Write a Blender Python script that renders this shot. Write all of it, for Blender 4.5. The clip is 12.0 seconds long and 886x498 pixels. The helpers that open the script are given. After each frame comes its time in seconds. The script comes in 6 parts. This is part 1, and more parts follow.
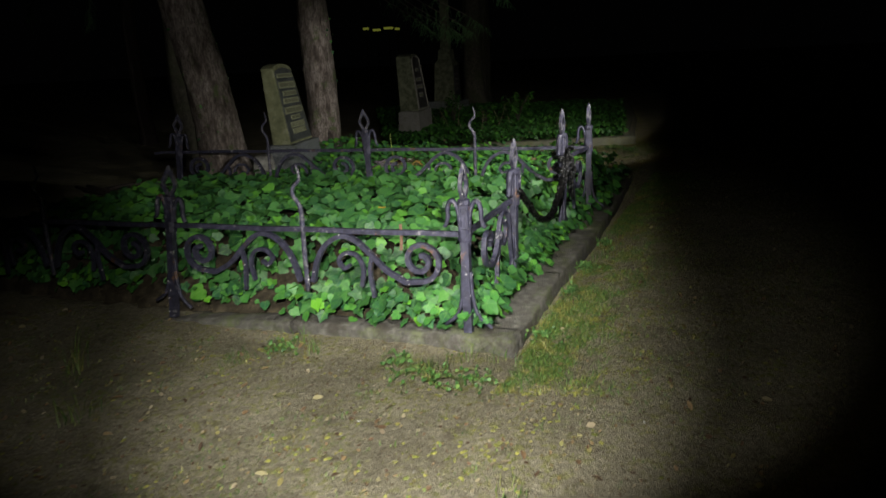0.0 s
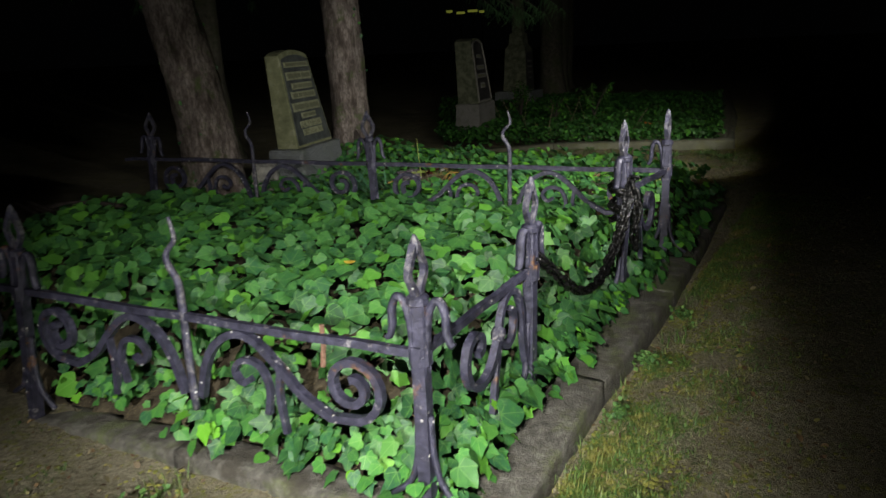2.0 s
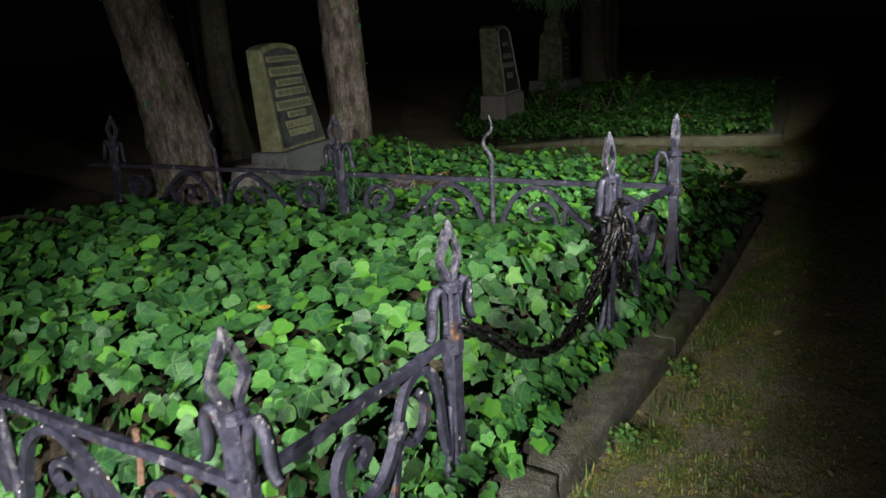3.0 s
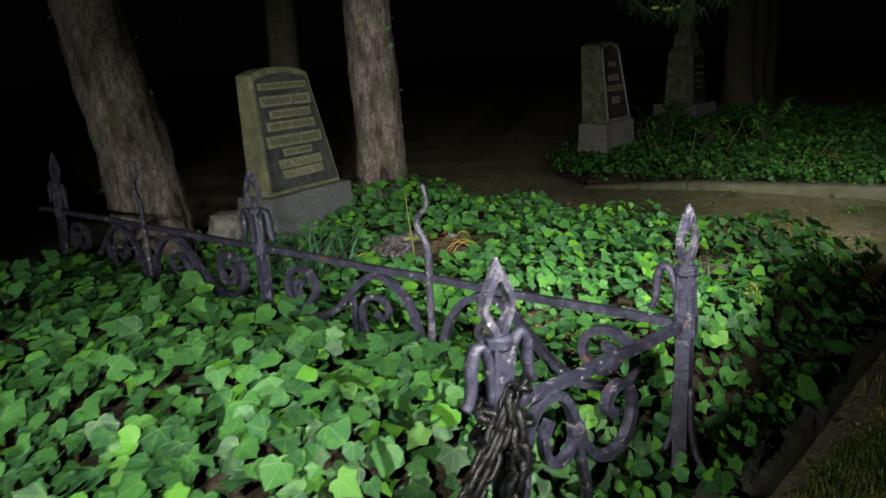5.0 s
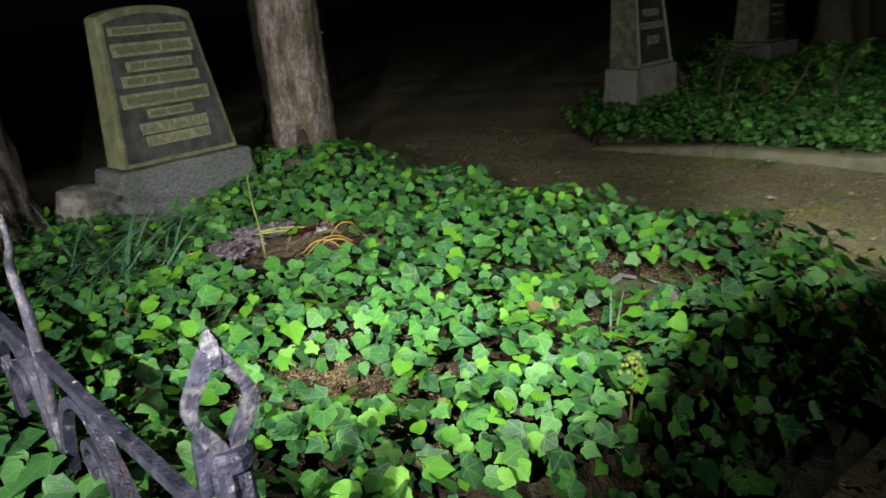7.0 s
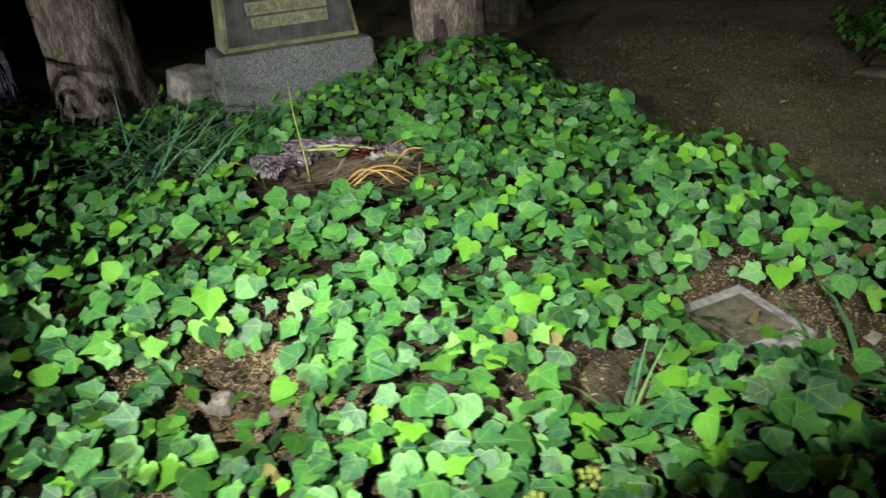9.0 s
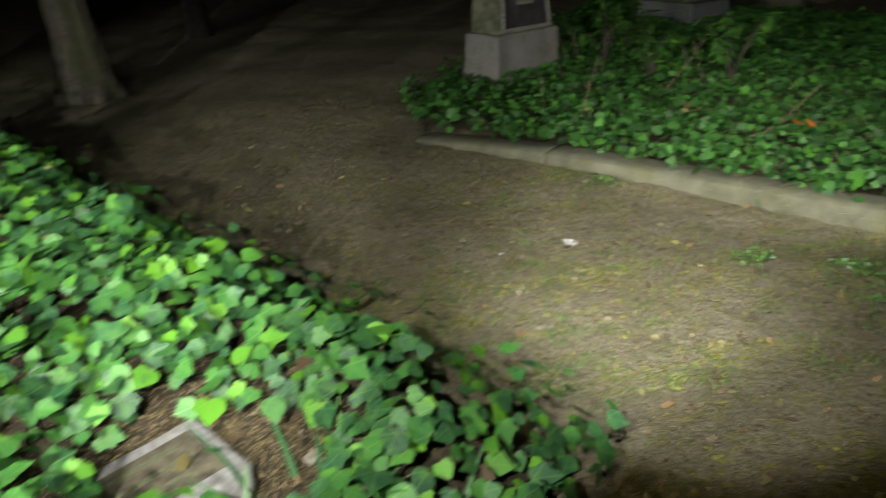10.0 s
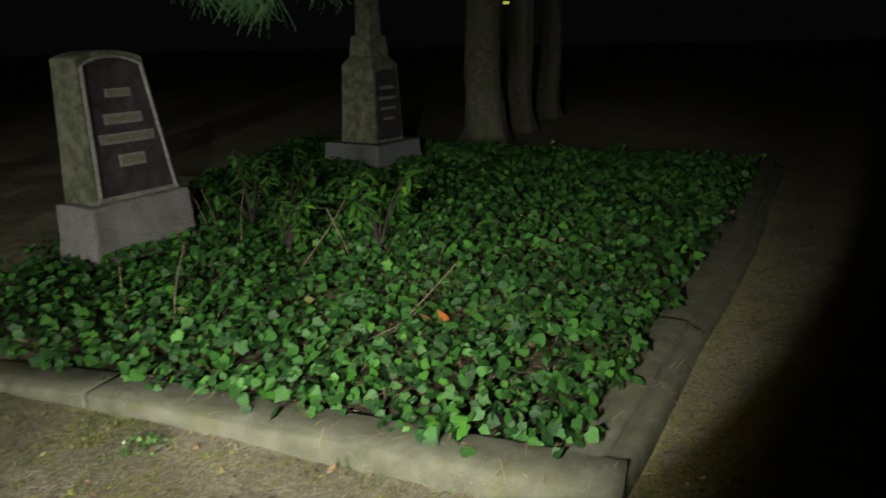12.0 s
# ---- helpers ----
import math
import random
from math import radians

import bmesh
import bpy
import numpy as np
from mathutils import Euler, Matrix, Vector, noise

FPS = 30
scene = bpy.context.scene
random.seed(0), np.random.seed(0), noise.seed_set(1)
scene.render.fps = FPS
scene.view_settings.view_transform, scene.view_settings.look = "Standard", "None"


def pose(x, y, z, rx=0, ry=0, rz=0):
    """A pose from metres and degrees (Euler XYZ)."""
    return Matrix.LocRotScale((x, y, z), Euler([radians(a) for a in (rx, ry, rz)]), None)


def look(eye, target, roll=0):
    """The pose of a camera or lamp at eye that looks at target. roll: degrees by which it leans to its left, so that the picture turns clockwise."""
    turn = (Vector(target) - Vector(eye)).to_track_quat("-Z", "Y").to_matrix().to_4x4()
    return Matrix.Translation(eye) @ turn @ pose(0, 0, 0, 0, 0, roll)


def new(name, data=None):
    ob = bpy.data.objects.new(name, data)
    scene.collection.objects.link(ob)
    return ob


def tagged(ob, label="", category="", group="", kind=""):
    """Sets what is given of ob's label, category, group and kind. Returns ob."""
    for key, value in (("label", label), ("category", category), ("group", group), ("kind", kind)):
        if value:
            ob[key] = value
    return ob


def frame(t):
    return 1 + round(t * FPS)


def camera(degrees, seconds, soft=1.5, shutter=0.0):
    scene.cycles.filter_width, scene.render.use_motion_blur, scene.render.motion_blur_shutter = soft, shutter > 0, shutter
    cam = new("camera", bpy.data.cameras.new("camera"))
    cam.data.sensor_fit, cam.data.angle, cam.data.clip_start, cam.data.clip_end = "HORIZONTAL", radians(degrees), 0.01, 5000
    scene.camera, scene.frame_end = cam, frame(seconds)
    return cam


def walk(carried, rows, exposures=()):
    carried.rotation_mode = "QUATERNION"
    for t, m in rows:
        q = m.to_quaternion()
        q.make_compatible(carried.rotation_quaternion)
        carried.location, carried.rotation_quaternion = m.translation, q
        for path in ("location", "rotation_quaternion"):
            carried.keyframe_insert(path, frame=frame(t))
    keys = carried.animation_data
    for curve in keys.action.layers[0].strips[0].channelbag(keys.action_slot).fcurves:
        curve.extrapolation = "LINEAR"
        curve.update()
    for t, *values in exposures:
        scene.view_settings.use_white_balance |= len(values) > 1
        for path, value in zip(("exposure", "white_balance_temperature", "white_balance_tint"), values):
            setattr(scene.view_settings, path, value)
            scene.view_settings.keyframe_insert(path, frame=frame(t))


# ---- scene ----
cam = camera(62.5, 12.0, soft=1.45, shutter=0.3)
PATH = [
    (0, (0.466, -0.175, 1.454), (0.22, 1.744, 0.949), -2.8),
    (0.5, (0.507, 0.276, 1.453), (0.278, 2.211, 0.998), -0.9),
    (1, (0.499, 0.66, 1.448), (0.209, 2.58, 0.968), -1.1),
    (1.5, (0.628, 1.123, 1.476), (0.117, 2.984, 0.951), -1.6),
    (2, (0.689, 1.527, 1.449), (0.214, 3.395, 0.915), -2.6),
    (2.5, (0.783, 1.962, 1.437), (0.351, 3.832, 0.874), -2.7),
    (3, (0.974, 2.311, 1.468), (0.359, 4.129, 0.905), -3.4),
    (3.2, (1.014, 2.459, 1.456), (0.376, 4.272, 0.902), -3.8),
    (4.8, (1.376, 3.818, 1.538), (0.394, 5.479, 1.012), -2.5),
    (5, (1.382, 3.96, 1.481), (0.385, 5.618, 0.973), -3.3),
    (5.5, (1.507, 4.394, 1.473), (0.516, 6.065, 0.998), -4.4),
    (6, (1.681, 4.78, 1.485), (0.648, 6.405, 0.947), -3.2),
    (6.5, (1.733, 5.183, 1.469), (0.657, 6.765, 0.886), -2.2),
    (7, (1.741, 5.591, 1.432), (0.54, 7.049, 0.773), -3.9),
    (7.2, (1.811, 5.731, 1.429), (0.503, 7.079, 0.742), -4.2),
    (8.8, (1.67, 6.681, 1.392), (0.11, 7.547, 0.489), -3.8),
    (9, (1.723, 6.818, 1.381), (0.134, 7.615, 0.464), -3.9),
    (9.2, (1.786, 7.005, 1.401), (0.190, 7.776, 0.475), -4.4),
    (9.5, (1.992, 7.288, 1.446), (0.464, 8.221, 0.554), -3.8),
    (9.7, (2.058, 7.384, 1.417), (0.642, 8.536, 0.598), -2.0),
    (9.9, (2.002, 7.577, 1.432), (0.805, 8.947, 0.601), -0.6),
    (10, (2.037, 7.648, 1.459), (0.896, 9.071, 0.639), -1.5),
    (10.1, (2.045, 7.756, 1.465), (0.996, 9.261, 0.668), -1.8),
    (10.3, (2.06, 7.981, 1.478), (1.133, 9.585, 0.723), -2.2),
    (10.5, (2.089, 8.119, 1.518), (1.236, 9.773, 0.786), -2.3),
    (11, (2.176, 8.524, 1.52), (1.233, 10.163, 0.867), -0.5),
    (11.5, (2.281, 9.002, 1.546), (1.428, 10.714, 0.961), -0.9),
    (12, (2.335, 9.425, 1.568), (1.619, 11.21, 1.02), -1.2),
]
walk(cam, [(t, look(e, q, r)) for t, e, q, r in PATH],
     exposures=[(0.0, 0.30), (0.5, 0.30), (1.5, 0.36), (3.0, 0.66), (4.0, 0.78), (5.0, 0.95), (6.0, 1.14), (7.0, 1.38), (8.0, 1.53), (9.0, 1.67), (9.5, 2.0), (10.0, 2.35), (10.5, 2.36), (11.0, 2.24), (11.5, 2.40), (12.0, 2.55)])

# ---- night sky and the fixed lamps for the carried torch ----
world = bpy.data.worlds.new("night")
scene.world = world
world.use_nodes = True
world.node_tree.nodes["Background"].inputs[0].default_value = (0.9, 0.95, 1.0, 1)
world.node_tree.nodes["Background"].inputs[1].default_value = 0.0003


def torch_stand_in(eye, bearing, pitch, watts, half=26.0, blend=0.3, corona=0.0):
    """A fixed, always lit spot lamp that stands in for the carried hand torch on one stretch of the walk; bearing in
    degrees left of +y. The corona adds a second, wider lamp for the beam's warm outer rim.
    """
    for name, power, colour, cone, soft in (("torch_stand_in", watts, (1.0, 0.97, 0.90), half, blend), ("rim_stand_in", watts * corona, (1.0, 0.78, 0.22), half + 3.0, 0.25)):
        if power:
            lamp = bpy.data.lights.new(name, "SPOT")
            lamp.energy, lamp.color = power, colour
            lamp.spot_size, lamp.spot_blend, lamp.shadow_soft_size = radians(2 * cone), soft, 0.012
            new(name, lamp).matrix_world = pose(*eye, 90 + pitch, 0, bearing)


# Added fixed lamps, lit throughout, aimed and tuned to imitate one moving torch.
torch_stand_in((0.19, 0.24, 1.56), 7, -30, 688, 26.0, 0.90)
torch_stand_in((0.19, 0.24, 1.56), 24, -3, 110, 13.0, 0.60)
torch_stand_in((0.19, 0.24, 1.56), -13, -25, 48, 18.0, 0.60, 0.05)
torch_stand_in((0.19, 0.24, 1.56), 30, -25, 85, 16.0, 0.80)
torch_stand_in((0.47, 1.89, 1.55), 20, -22, 111, 26.0, 0.20, 0.05)
torch_stand_in((0.47, 1.89, 1.55), 12, -22, 82.3, 26.0, 0.20, 0.05)
torch_stand_in((0.47, 1.89, 1.55), -3, -32, 38, 16.0, 0.60, 0.05)
torch_stand_in((1.11, 3.80, 1.59), 23, -11, 67.4, 26.0, 0.20, 0.05)
torch_stand_in((1.11, 3.80, 1.59), 60, -35, 112, 26.0, 0.90)
torch_stand_in((1.47, 5.01, 1.58), 65, -37, 114, 26.0, 0.90)
torch_stand_in((1.47, 5.01, 1.58), 27, -31, 119, 14.0, 0.70)
torch_stand_in((1.47, 5.01, 1.58), 45, -13, 87.8, 20.0, 0.40)
torch_stand_in((1.47, 5.01, 1.58), 36, -13, 70.4, 20.0, 0.40)
torch_stand_in((1.57, 6.54, 1.49), 54, -30, 36.6, 26.0, 0.20, 0.05)
torch_stand_in((1.57, 6.54, 1.49), 45, -30, 49.8, 20.0, 0.40)
torch_stand_in((1.57, 6.54, 1.49), 65, -39, 30, 26.0, 0.90)
torch_stand_in((1.57, 6.54, 1.49), 63, -25, 24, 17.0, 0.80)
torch_stand_in((1.79, 7.45, 1.57), 35, -24, 38.5, 26.0, 0.20, 0.05)
torch_stand_in((1.79, 7.45, 1.57), 63, -31, 18.6, 26.0, 0.20, 0.05)
torch_stand_in((1.79, 7.45, 1.57), 14, -22, 90, 15.0, 0.70)
torch_stand_in((1.80, 7.97, 1.63), 15, -29, 64, 23.0, 0.60, 0.05)
torch_stand_in((1.99, 8.86, 1.66), 42, -36, 36.7, 26.0, 0.90)
torch_stand_in((1.99, 8.86, 1.66), 15, -10, 60, 26.0, 0.20, 0.05)
torch_stand_in((1.99, 8.86, 1.66), 9, -17, 58, 17.0, 0.50, 0.05)


# ---- materials ----
def material(name, build, rough=0.7, metal=0.0, bump=0.0, bump_scale=200.0, spec=0.4, relief=0.01):
    """A Principled material; build(n) returns the colour socket or a plain colour."""
    m = bpy.data.materials.new(name)
    m.use_nodes = True
    n = Nodes(m.node_tree)
    p = m.node_tree.nodes["Principled BSDF"]
    p.inputs["Metallic"].default_value = metal
    p.inputs["Specular IOR Level"].default_value = spec
    colour = build(n)
    n.put(p.inputs["Base Color"], colour)
    r = n.maths("MULTIPLY_ADD", n.noise(60.0, 3), 0.3, rough - 0.15)
    n.put(p.inputs["Roughness"], r)
    if bump:
        b = n.add("ShaderNodeBump")
        b.inputs["Strength"].default_value = bump
        b.inputs["Distance"].default_value = relief
        n.put(b.inputs["Height"], n.maths("ADD", n.noise(bump_scale, 6), n.noise(bump_scale / 7, 4)))
        n.put(p.inputs["Normal"], b.outputs[0])
    return m


class Nodes:
    def __init__(self, tree):
        self.tree = tree

    def add(self, kind):
        return self.tree.nodes.new(kind)

    def put(self, socket, value):
        if isinstance(value, bpy.types.NodeSocket):
            self.tree.links.new(value, socket)
        elif isinstance(value, tuple):
            socket.default_value = (*value, 1) if len(value) == 3 else value
        else:
            socket.default_value = value

    def noise(self, scale, detail=4, rough=0.55):
        t = self.add("ShaderNodeTexNoise")
        t.inputs["Scale"].default_value = scale
        t.inputs["Detail"].default_value = detail
        t.inputs["Roughness"].default_value = rough
        self.tree.links.new(self.place(), t.inputs["Vector"])
        return t.outputs["Fac"]

    def cells(self, scale, out="Distance"):
        t = self.add("ShaderNodeTexVoronoi")
        t.inputs["Scale"].default_value = scale
        self.tree.links.new(self.place(), t.inputs["Vector"])
        return t.outputs[out]

    def place(self):
        g = self.add("ShaderNodeNewGeometry")
        return g.outputs["Position"]

    def random(self):
        """One number per piece: per object, and per island of a joined mesh."""
        g = self.add("ShaderNodeNewGeometry")
        o = self.add("ShaderNodeObjectInfo")
        return self.maths("FRACT", self.maths("ADD", g.outputs["Random Per Island"], o.outputs["Random"]), 0.0)

    def maths(self, kind, a, b=0.0, c=0.0):
        m = self.add("ShaderNodeMath")
        m.operation = kind
        for s, v in zip(m.inputs, (a, b, c)):
            self.put(s, v)
        return m.outputs[0]

    def step(self, value, low, high):
        m = self.add("ShaderNodeMapRange")
        m.interpolation_type = "SMOOTHSTEP"
        self.put(m.inputs["Value"], value)
        m.inputs["From Min"].default_value, m.inputs["From Max"].default_value = low, high
        return m.outputs["Result"]

    def mix(self, fac, a, b):
        m = self.add("ShaderNodeMix")
        m.data_type = "RGBA"
        self.put(m.inputs[0], fac)
        self.put(m.inputs[6], a)
        self.put(m.inputs[7], b)
        return m.outputs[2]

    def ramp(self, value, *stops):
        r = self.add("ShaderNodeValToRGB")
        e = r.color_ramp.elements
        while len(e) < len(stops):
            e.new(0.5)
        for k, (at, colour) in zip(e, stops):
            k.position, k.color = at, (*colour, 1)
        self.put(r.inputs[0], value)
        return r.outputs[0]


def ground_colour(n):
    soil = n.ramp(n.noise(2.4, 6, 0.65), (0.25, (0.187, 0.172, 0.127)), (0.5, (0.264, 0.249, 0.188)), (0.75, (0.347, 0.328, 0.255)))
    fine = n.ramp(n.noise(52.0, 9, 0.82), (0.34, (0.38, 0.34, 0.28)), (0.45, (0.78, 0.75, 0.69)), (0.55, (1.10, 1.07, 1.0)), (0.68, (1.70, 1.62, 1.45)))
    m = n.add("ShaderNodeMix")
    m.data_type, m.blend_type = "RGBA", "MULTIPLY"
    m.inputs[0].default_value = 1.0
    n.put(m.inputs[6], soil)
    n.put(m.inputs[7], fine)
    moss = n.maths("MULTIPLY", n.maths("MULTIPLY", n.step(n.noise(2.3, 6, 0.75), 0.36, 0.62), n.step(n.noise(19.0, 6, 0.8), 0.50, 0.58)), 0.85)
    green = n.mix(n.noise(60.0, 4, 0.7), (0.120, 0.130, 0.032), (0.30, 0.30, 0.085))
    dark = n.maths("MULTIPLY", n.step(n.noise(11.0, 6, 0.75), 0.52, 0.66), 0.55)
    colour = n.mix(moss, n.mix(dark, m.outputs[2], (0.085, 0.066, 0.046)), green)
    chips = n.step(n.cells(60.0), 0.20, 0.08)
    keep = n.step(n.noise(7.0, 2), 0.42, 0.56)
    return n.mix(n.maths("MULTIPLY", chips, keep), colour, (0.27, 0.21, 0.12))


# Dark humus, darkened further to paint the shade between ivy leaves.
def shaded_soil_colour(n):
    base = n.ramp(n.noise(14.0, 6, 0.7), (0.3, (0.018, 0.015, 0.011)), (0.55, (0.060, 0.050, 0.032)), (0.8, (0.15, 0.125, 0.078)))
    return n.mix(n.maths("MULTIPLY", n.step(n.cells(95.0), 0.26, 0.10), n.step(n.noise(9.0, 3), 0.45, 0.6)), base, (0.22, 0.17, 0.09))


def leaf_colour(dark, mid, light, veins=0.75):
    def build(n):
        uv = n.add("ShaderNodeUVMap")
        sep = n.add("ShaderNodeSeparateXYZ")
        n.tree.links.new(uv.outputs[0], sep.inputs[0])
        x, y = sep.outputs[0], sep.outputs[1]
        r = n.maths("SQRT", n.maths("ADD", n.maths("MULTIPLY", x, x), n.maths("MULTIPLY", y, y)))
        a = n.maths("DIVIDE", n.maths("ARCTAN2", x, y), 0.87)
        off = n.maths("ABSOLUTE", n.maths("SUBTRACT", n.maths("FRACT", n.maths("ADD", a, 0.5)), 0.5))
        vein = n.step(n.maths("MULTIPLY", off, r), 0.030, 0.002)
        body = n.ramp(n.random(), (0.0, tuple(0.62 * c for c in dark)), (0.30, dark), (0.55, mid), (0.80, mid), (0.95, light))
        spots = n.mix(n.maths("MULTIPLY", n.step(n.noise(38.0, 5, 0.65), 0.42, 0.72), 0.35), body, light)
        return n.mix(n.maths("MULTIPLY", vein, veins), spots, (0.21, 0.37, 0.10))
    return build


def iron_colour(n):
    base = n.ramp(n.noise(30.0, 5, 0.7), (0.3, (0.016, 0.017, 0.028)), (0.55, (0.044, 0.044, 0.076)), (0.8, (0.12, 0.12, 0.18)))
    rust = n.mix(n.noise(60.0, 4), (0.10, 0.042, 0.018), (0.22, 0.12, 0.06))
    colour = n.mix(n.step(n.noise(9.0, 6, 0.7), 0.60, 0.70), base, rust)
    pale = n.mix(n.step(n.noise(22.0, 5, 0.7), 0.60, 0.70), colour, (0.30, 0.29, 0.31))
    drops = n.maths("MULTIPLY", n.step(n.cells(26.0), 0.16, 0.09), n.step(n.noise(6.0, 2), 0.52, 0.60))
    return n.mix(drops, pale, (0.62, 0.62, 0.60))


def granite_colour(n):
    grain = n.ramp(n.noise(130.0, 4, 0.85), (0.36, (0.022, 0.026, 0.029)), (0.5, (0.092, 0.102, 0.108)), (0.64, (0.27, 0.29, 0.30)))
    return n.mix(n.maths("MULTIPLY", n.step(n.noise(5.0, 5), 0.5, 0.7), 0.5), grain, (0.09, 0.115, 0.06))


def lichen_colour(n):
    base = n.ramp(n.noise(9.0, 6, 0.65), (0.3, (0.075, 0.085, 0.045)), (0.55, (0.15, 0.16, 0.085)), (0.75, (0.25, 0.255, 0.18)))
    return n.mix(n.step(n.noise(70.0, 4, 0.7), 0.58, 0.68), base, (0.08, 0.085, 0.05))


def concrete_colour(n):
    base = n.ramp(n.noise(15.0, 8, 0.75), (0.30, (0.032, 0.030, 0.027)), (0.5, (0.095, 0.091, 0.080)), (0.72, (0.20, 0.195, 0.17)))
    green = n.mix(n.noise(40.0, 4), (0.06, 0.08, 0.025), (0.13, 0.15, 0.06))
    colour = n.mix(n.maths("MULTIPLY", n.step(n.noise(4.0, 6, 0.7), 0.47, 0.62), 0.75), base, green)
    dirt = n.maths("MULTIPLY", n.step(n.noise(5.5, 6, 0.75), 0.48, 0.60), 0.7)
    return n.mix(n.step(n.cells(120.0), 0.16, 0.05), n.mix(dirt, colour, (0.045, 0.039, 0.030)), (0.06, 0.055, 0.047))


def cast_colour(n):
    base = n.ramp(n.noise(7.0, 7, 0.65), (0.3, (0.072, 0.074, 0.050)), (0.5, (0.114, 0.117, 0.080)), (0.72, (0.165, 0.168, 0.120)))
    green = n.mix(n.noise(50.0, 4), (0.060, 0.068, 0.026), (0.14, 0.145, 0.060))
    colour = n.mix(n.maths("MULTIPLY", n.step(n.noise(2.6, 6, 0.7), 0.50, 0.64), 0.6), base, green)
    specks = n.maths("MULTIPLY", n.step(n.cells(85.0), 0.22, 0.10), n.step(n.noise(3.1, 3), 0.55, 0.66))
    return n.mix(specks, n.mix(n.step(n.noise(110.0, 4, 0.7), 0.60, 0.72), colour, (0.070, 0.066, 0.055)), (0.42, 0.42, 0.38))


def bark_colour(n):
    stretch = n.add("ShaderNodeMapping")
    stretch.inputs["Scale"].default_value = (1.0, 1.0, 0.30)
    n.tree.links.new(n.place(), stretch.inputs["Vector"])
    fine, plates = n.add("ShaderNodeTexNoise"), n.add("ShaderNodeTexNoise")
    for t, scale, rough in ((fine, 70.0, 0.75), (plates, 17.0, 0.6)):
        t.inputs["Scale"].default_value, t.inputs["Detail"].default_value, t.inputs["Roughness"].default_value = scale, 7, rough
        n.tree.links.new(stretch.outputs[0], t.inputs["Vector"])
    base = n.ramp(plates.outputs["Fac"], (0.34, (0.055, 0.044, 0.038)), (0.46, (0.160, 0.134, 0.120)), (0.58, (0.250, 0.216, 0.196)), (0.74, (0.330, 0.292, 0.265)))
    worn = n.mix(n.maths("MULTIPLY", n.step(fine.outputs["Fac"], 0.58, 0.40), 0.75), base, (0.060, 0.048, 0.040))
    return n.mix(n.maths("MULTIPLY", n.step(n.noise(5.5, 6, 0.75), 0.54, 0.66), 0.8), worn, (0.070, 0.100, 0.032))


# Olive-grey bark, its tone lowered to imitate dim light on distant trunks.
def dimmed_smooth_bark_colour(n):
    base = n.ramp(n.noise(16.0, 6, 0.7), (0.3, (0.035, 0.034, 0.026)), (0.55, (0.085, 0.080, 0.062)), (0.8, (0.15, 0.14, 0.11)))
    return n.mix(n.maths("MULTIPLY", n.step(n.noise(2.5, 5, 0.6), 0.45, 0.65), 0.7), base, (0.055, 0.068, 0.030))


def mottled(a, b, scale=20.0):
    return lambda n: n.mix(n.step(n.noise(scale, 5, 0.65), 0.3, 0.7), a, b)


def varied(*colours):
    return lambda n: n.ramp(n.random(), *[(i / (len(colours) - 1), c) for i, c in enumerate(colours)])


GROUND = material("trodden soil", ground_colour, 0.9, bump=1.0, bump_scale=150, spec=0.2, relief=0.025)
SOIL = material("plot soil", shaded_soil_colour, 0.9, bump=1.0, bump_scale=90, spec=0.2)
IVY = material("ivy leaf", leaf_colour((0.027, 0.105, 0.046), (0.047, 0.175, 0.037), (0.112, 0.33, 0.024), 0.50), 0.42, bump=0.3, bump_scale=260, spec=0.40)
IVY_EVEN = material("even ivy leaf", leaf_colour((0.024, 0.090, 0.034), (0.040, 0.135, 0.034), (0.075, 0.235, 0.026), 0.32), 0.42, bump=0.3, bump_scale=260, spec=0.42)
IVY_DARK = material("old ivy leaf", leaf_colour((0.013, 0.046, 0.014), (0.028, 0.096, 0.019), (0.054, 0.175, 0.022), 0.20), 0.46, bump=0.3, bump_scale=260, spec=0.22)
SHRUB = material("shrub leaf", leaf_colour((0.015, 0.055, 0.014), (0.034, 0.115, 0.018), (0.085, 0.22, 0.02), 0.3), 0.22, spec=0.7)
IRON = material("worn painted iron", iron_colour, 0.46, 0.25, 0.5, 160, 0.6)
def worn_iron(n):
    return n.mix(n.maths("MULTIPLY", n.step(n.noise(34.0, 6, 0.75), 0.46, 0.68), 0.8), iron_colour(n), n.mix(n.noise(90.0, 3), (0.14, 0.135, 0.15), (0.32, 0.31, 0.31)))


WORN = material("iron worn pale", worn_iron, 0.5, 0.2, 0.5, 160, 0.5)
CHAIN = material("dark wet chain steel", mottled((0.006, 0.006, 0.007), (0.020, 0.020, 0.020), 60.0), 0.25, 0.5, 0.3, 200)
GRANITE = material("grey granite", granite_colour, 0.6, bump=0.5, bump_scale=220)
SLATE = material("dark polished stone", mottled((0.030, 0.035, 0.036), (0.075, 0.085, 0.080), 12.0), 0.45, bump=0.15, bump_scale=140)
BLACKSTONE = material("near-black inscription stone", mottled((0.020, 0.020, 0.021), (0.048, 0.046, 0.045), 14.0), 0.5, bump=0.15, bump_scale=140)
PALE_BASE = material("pale weathered granite", lambda n: n.mix(n.maths("MULTIPLY", n.step(n.noise(6.0, 5, 0.7), 0.48, 0.66), 0.6), n.ramp(n.noise(140.0, 4, 0.8), (0.36, (0.075, 0.075, 0.070)), (0.52, (0.185, 0.183, 0.172)), (0.68, (0.31, 0.305, 0.285))), (0.11, 0.115, 0.085)), 0.85, bump=0.6, bump_scale=160)
LICHEN = material("lichened sandstone", lichen_colour, 0.85, bump=0.5, bump_scale=90)
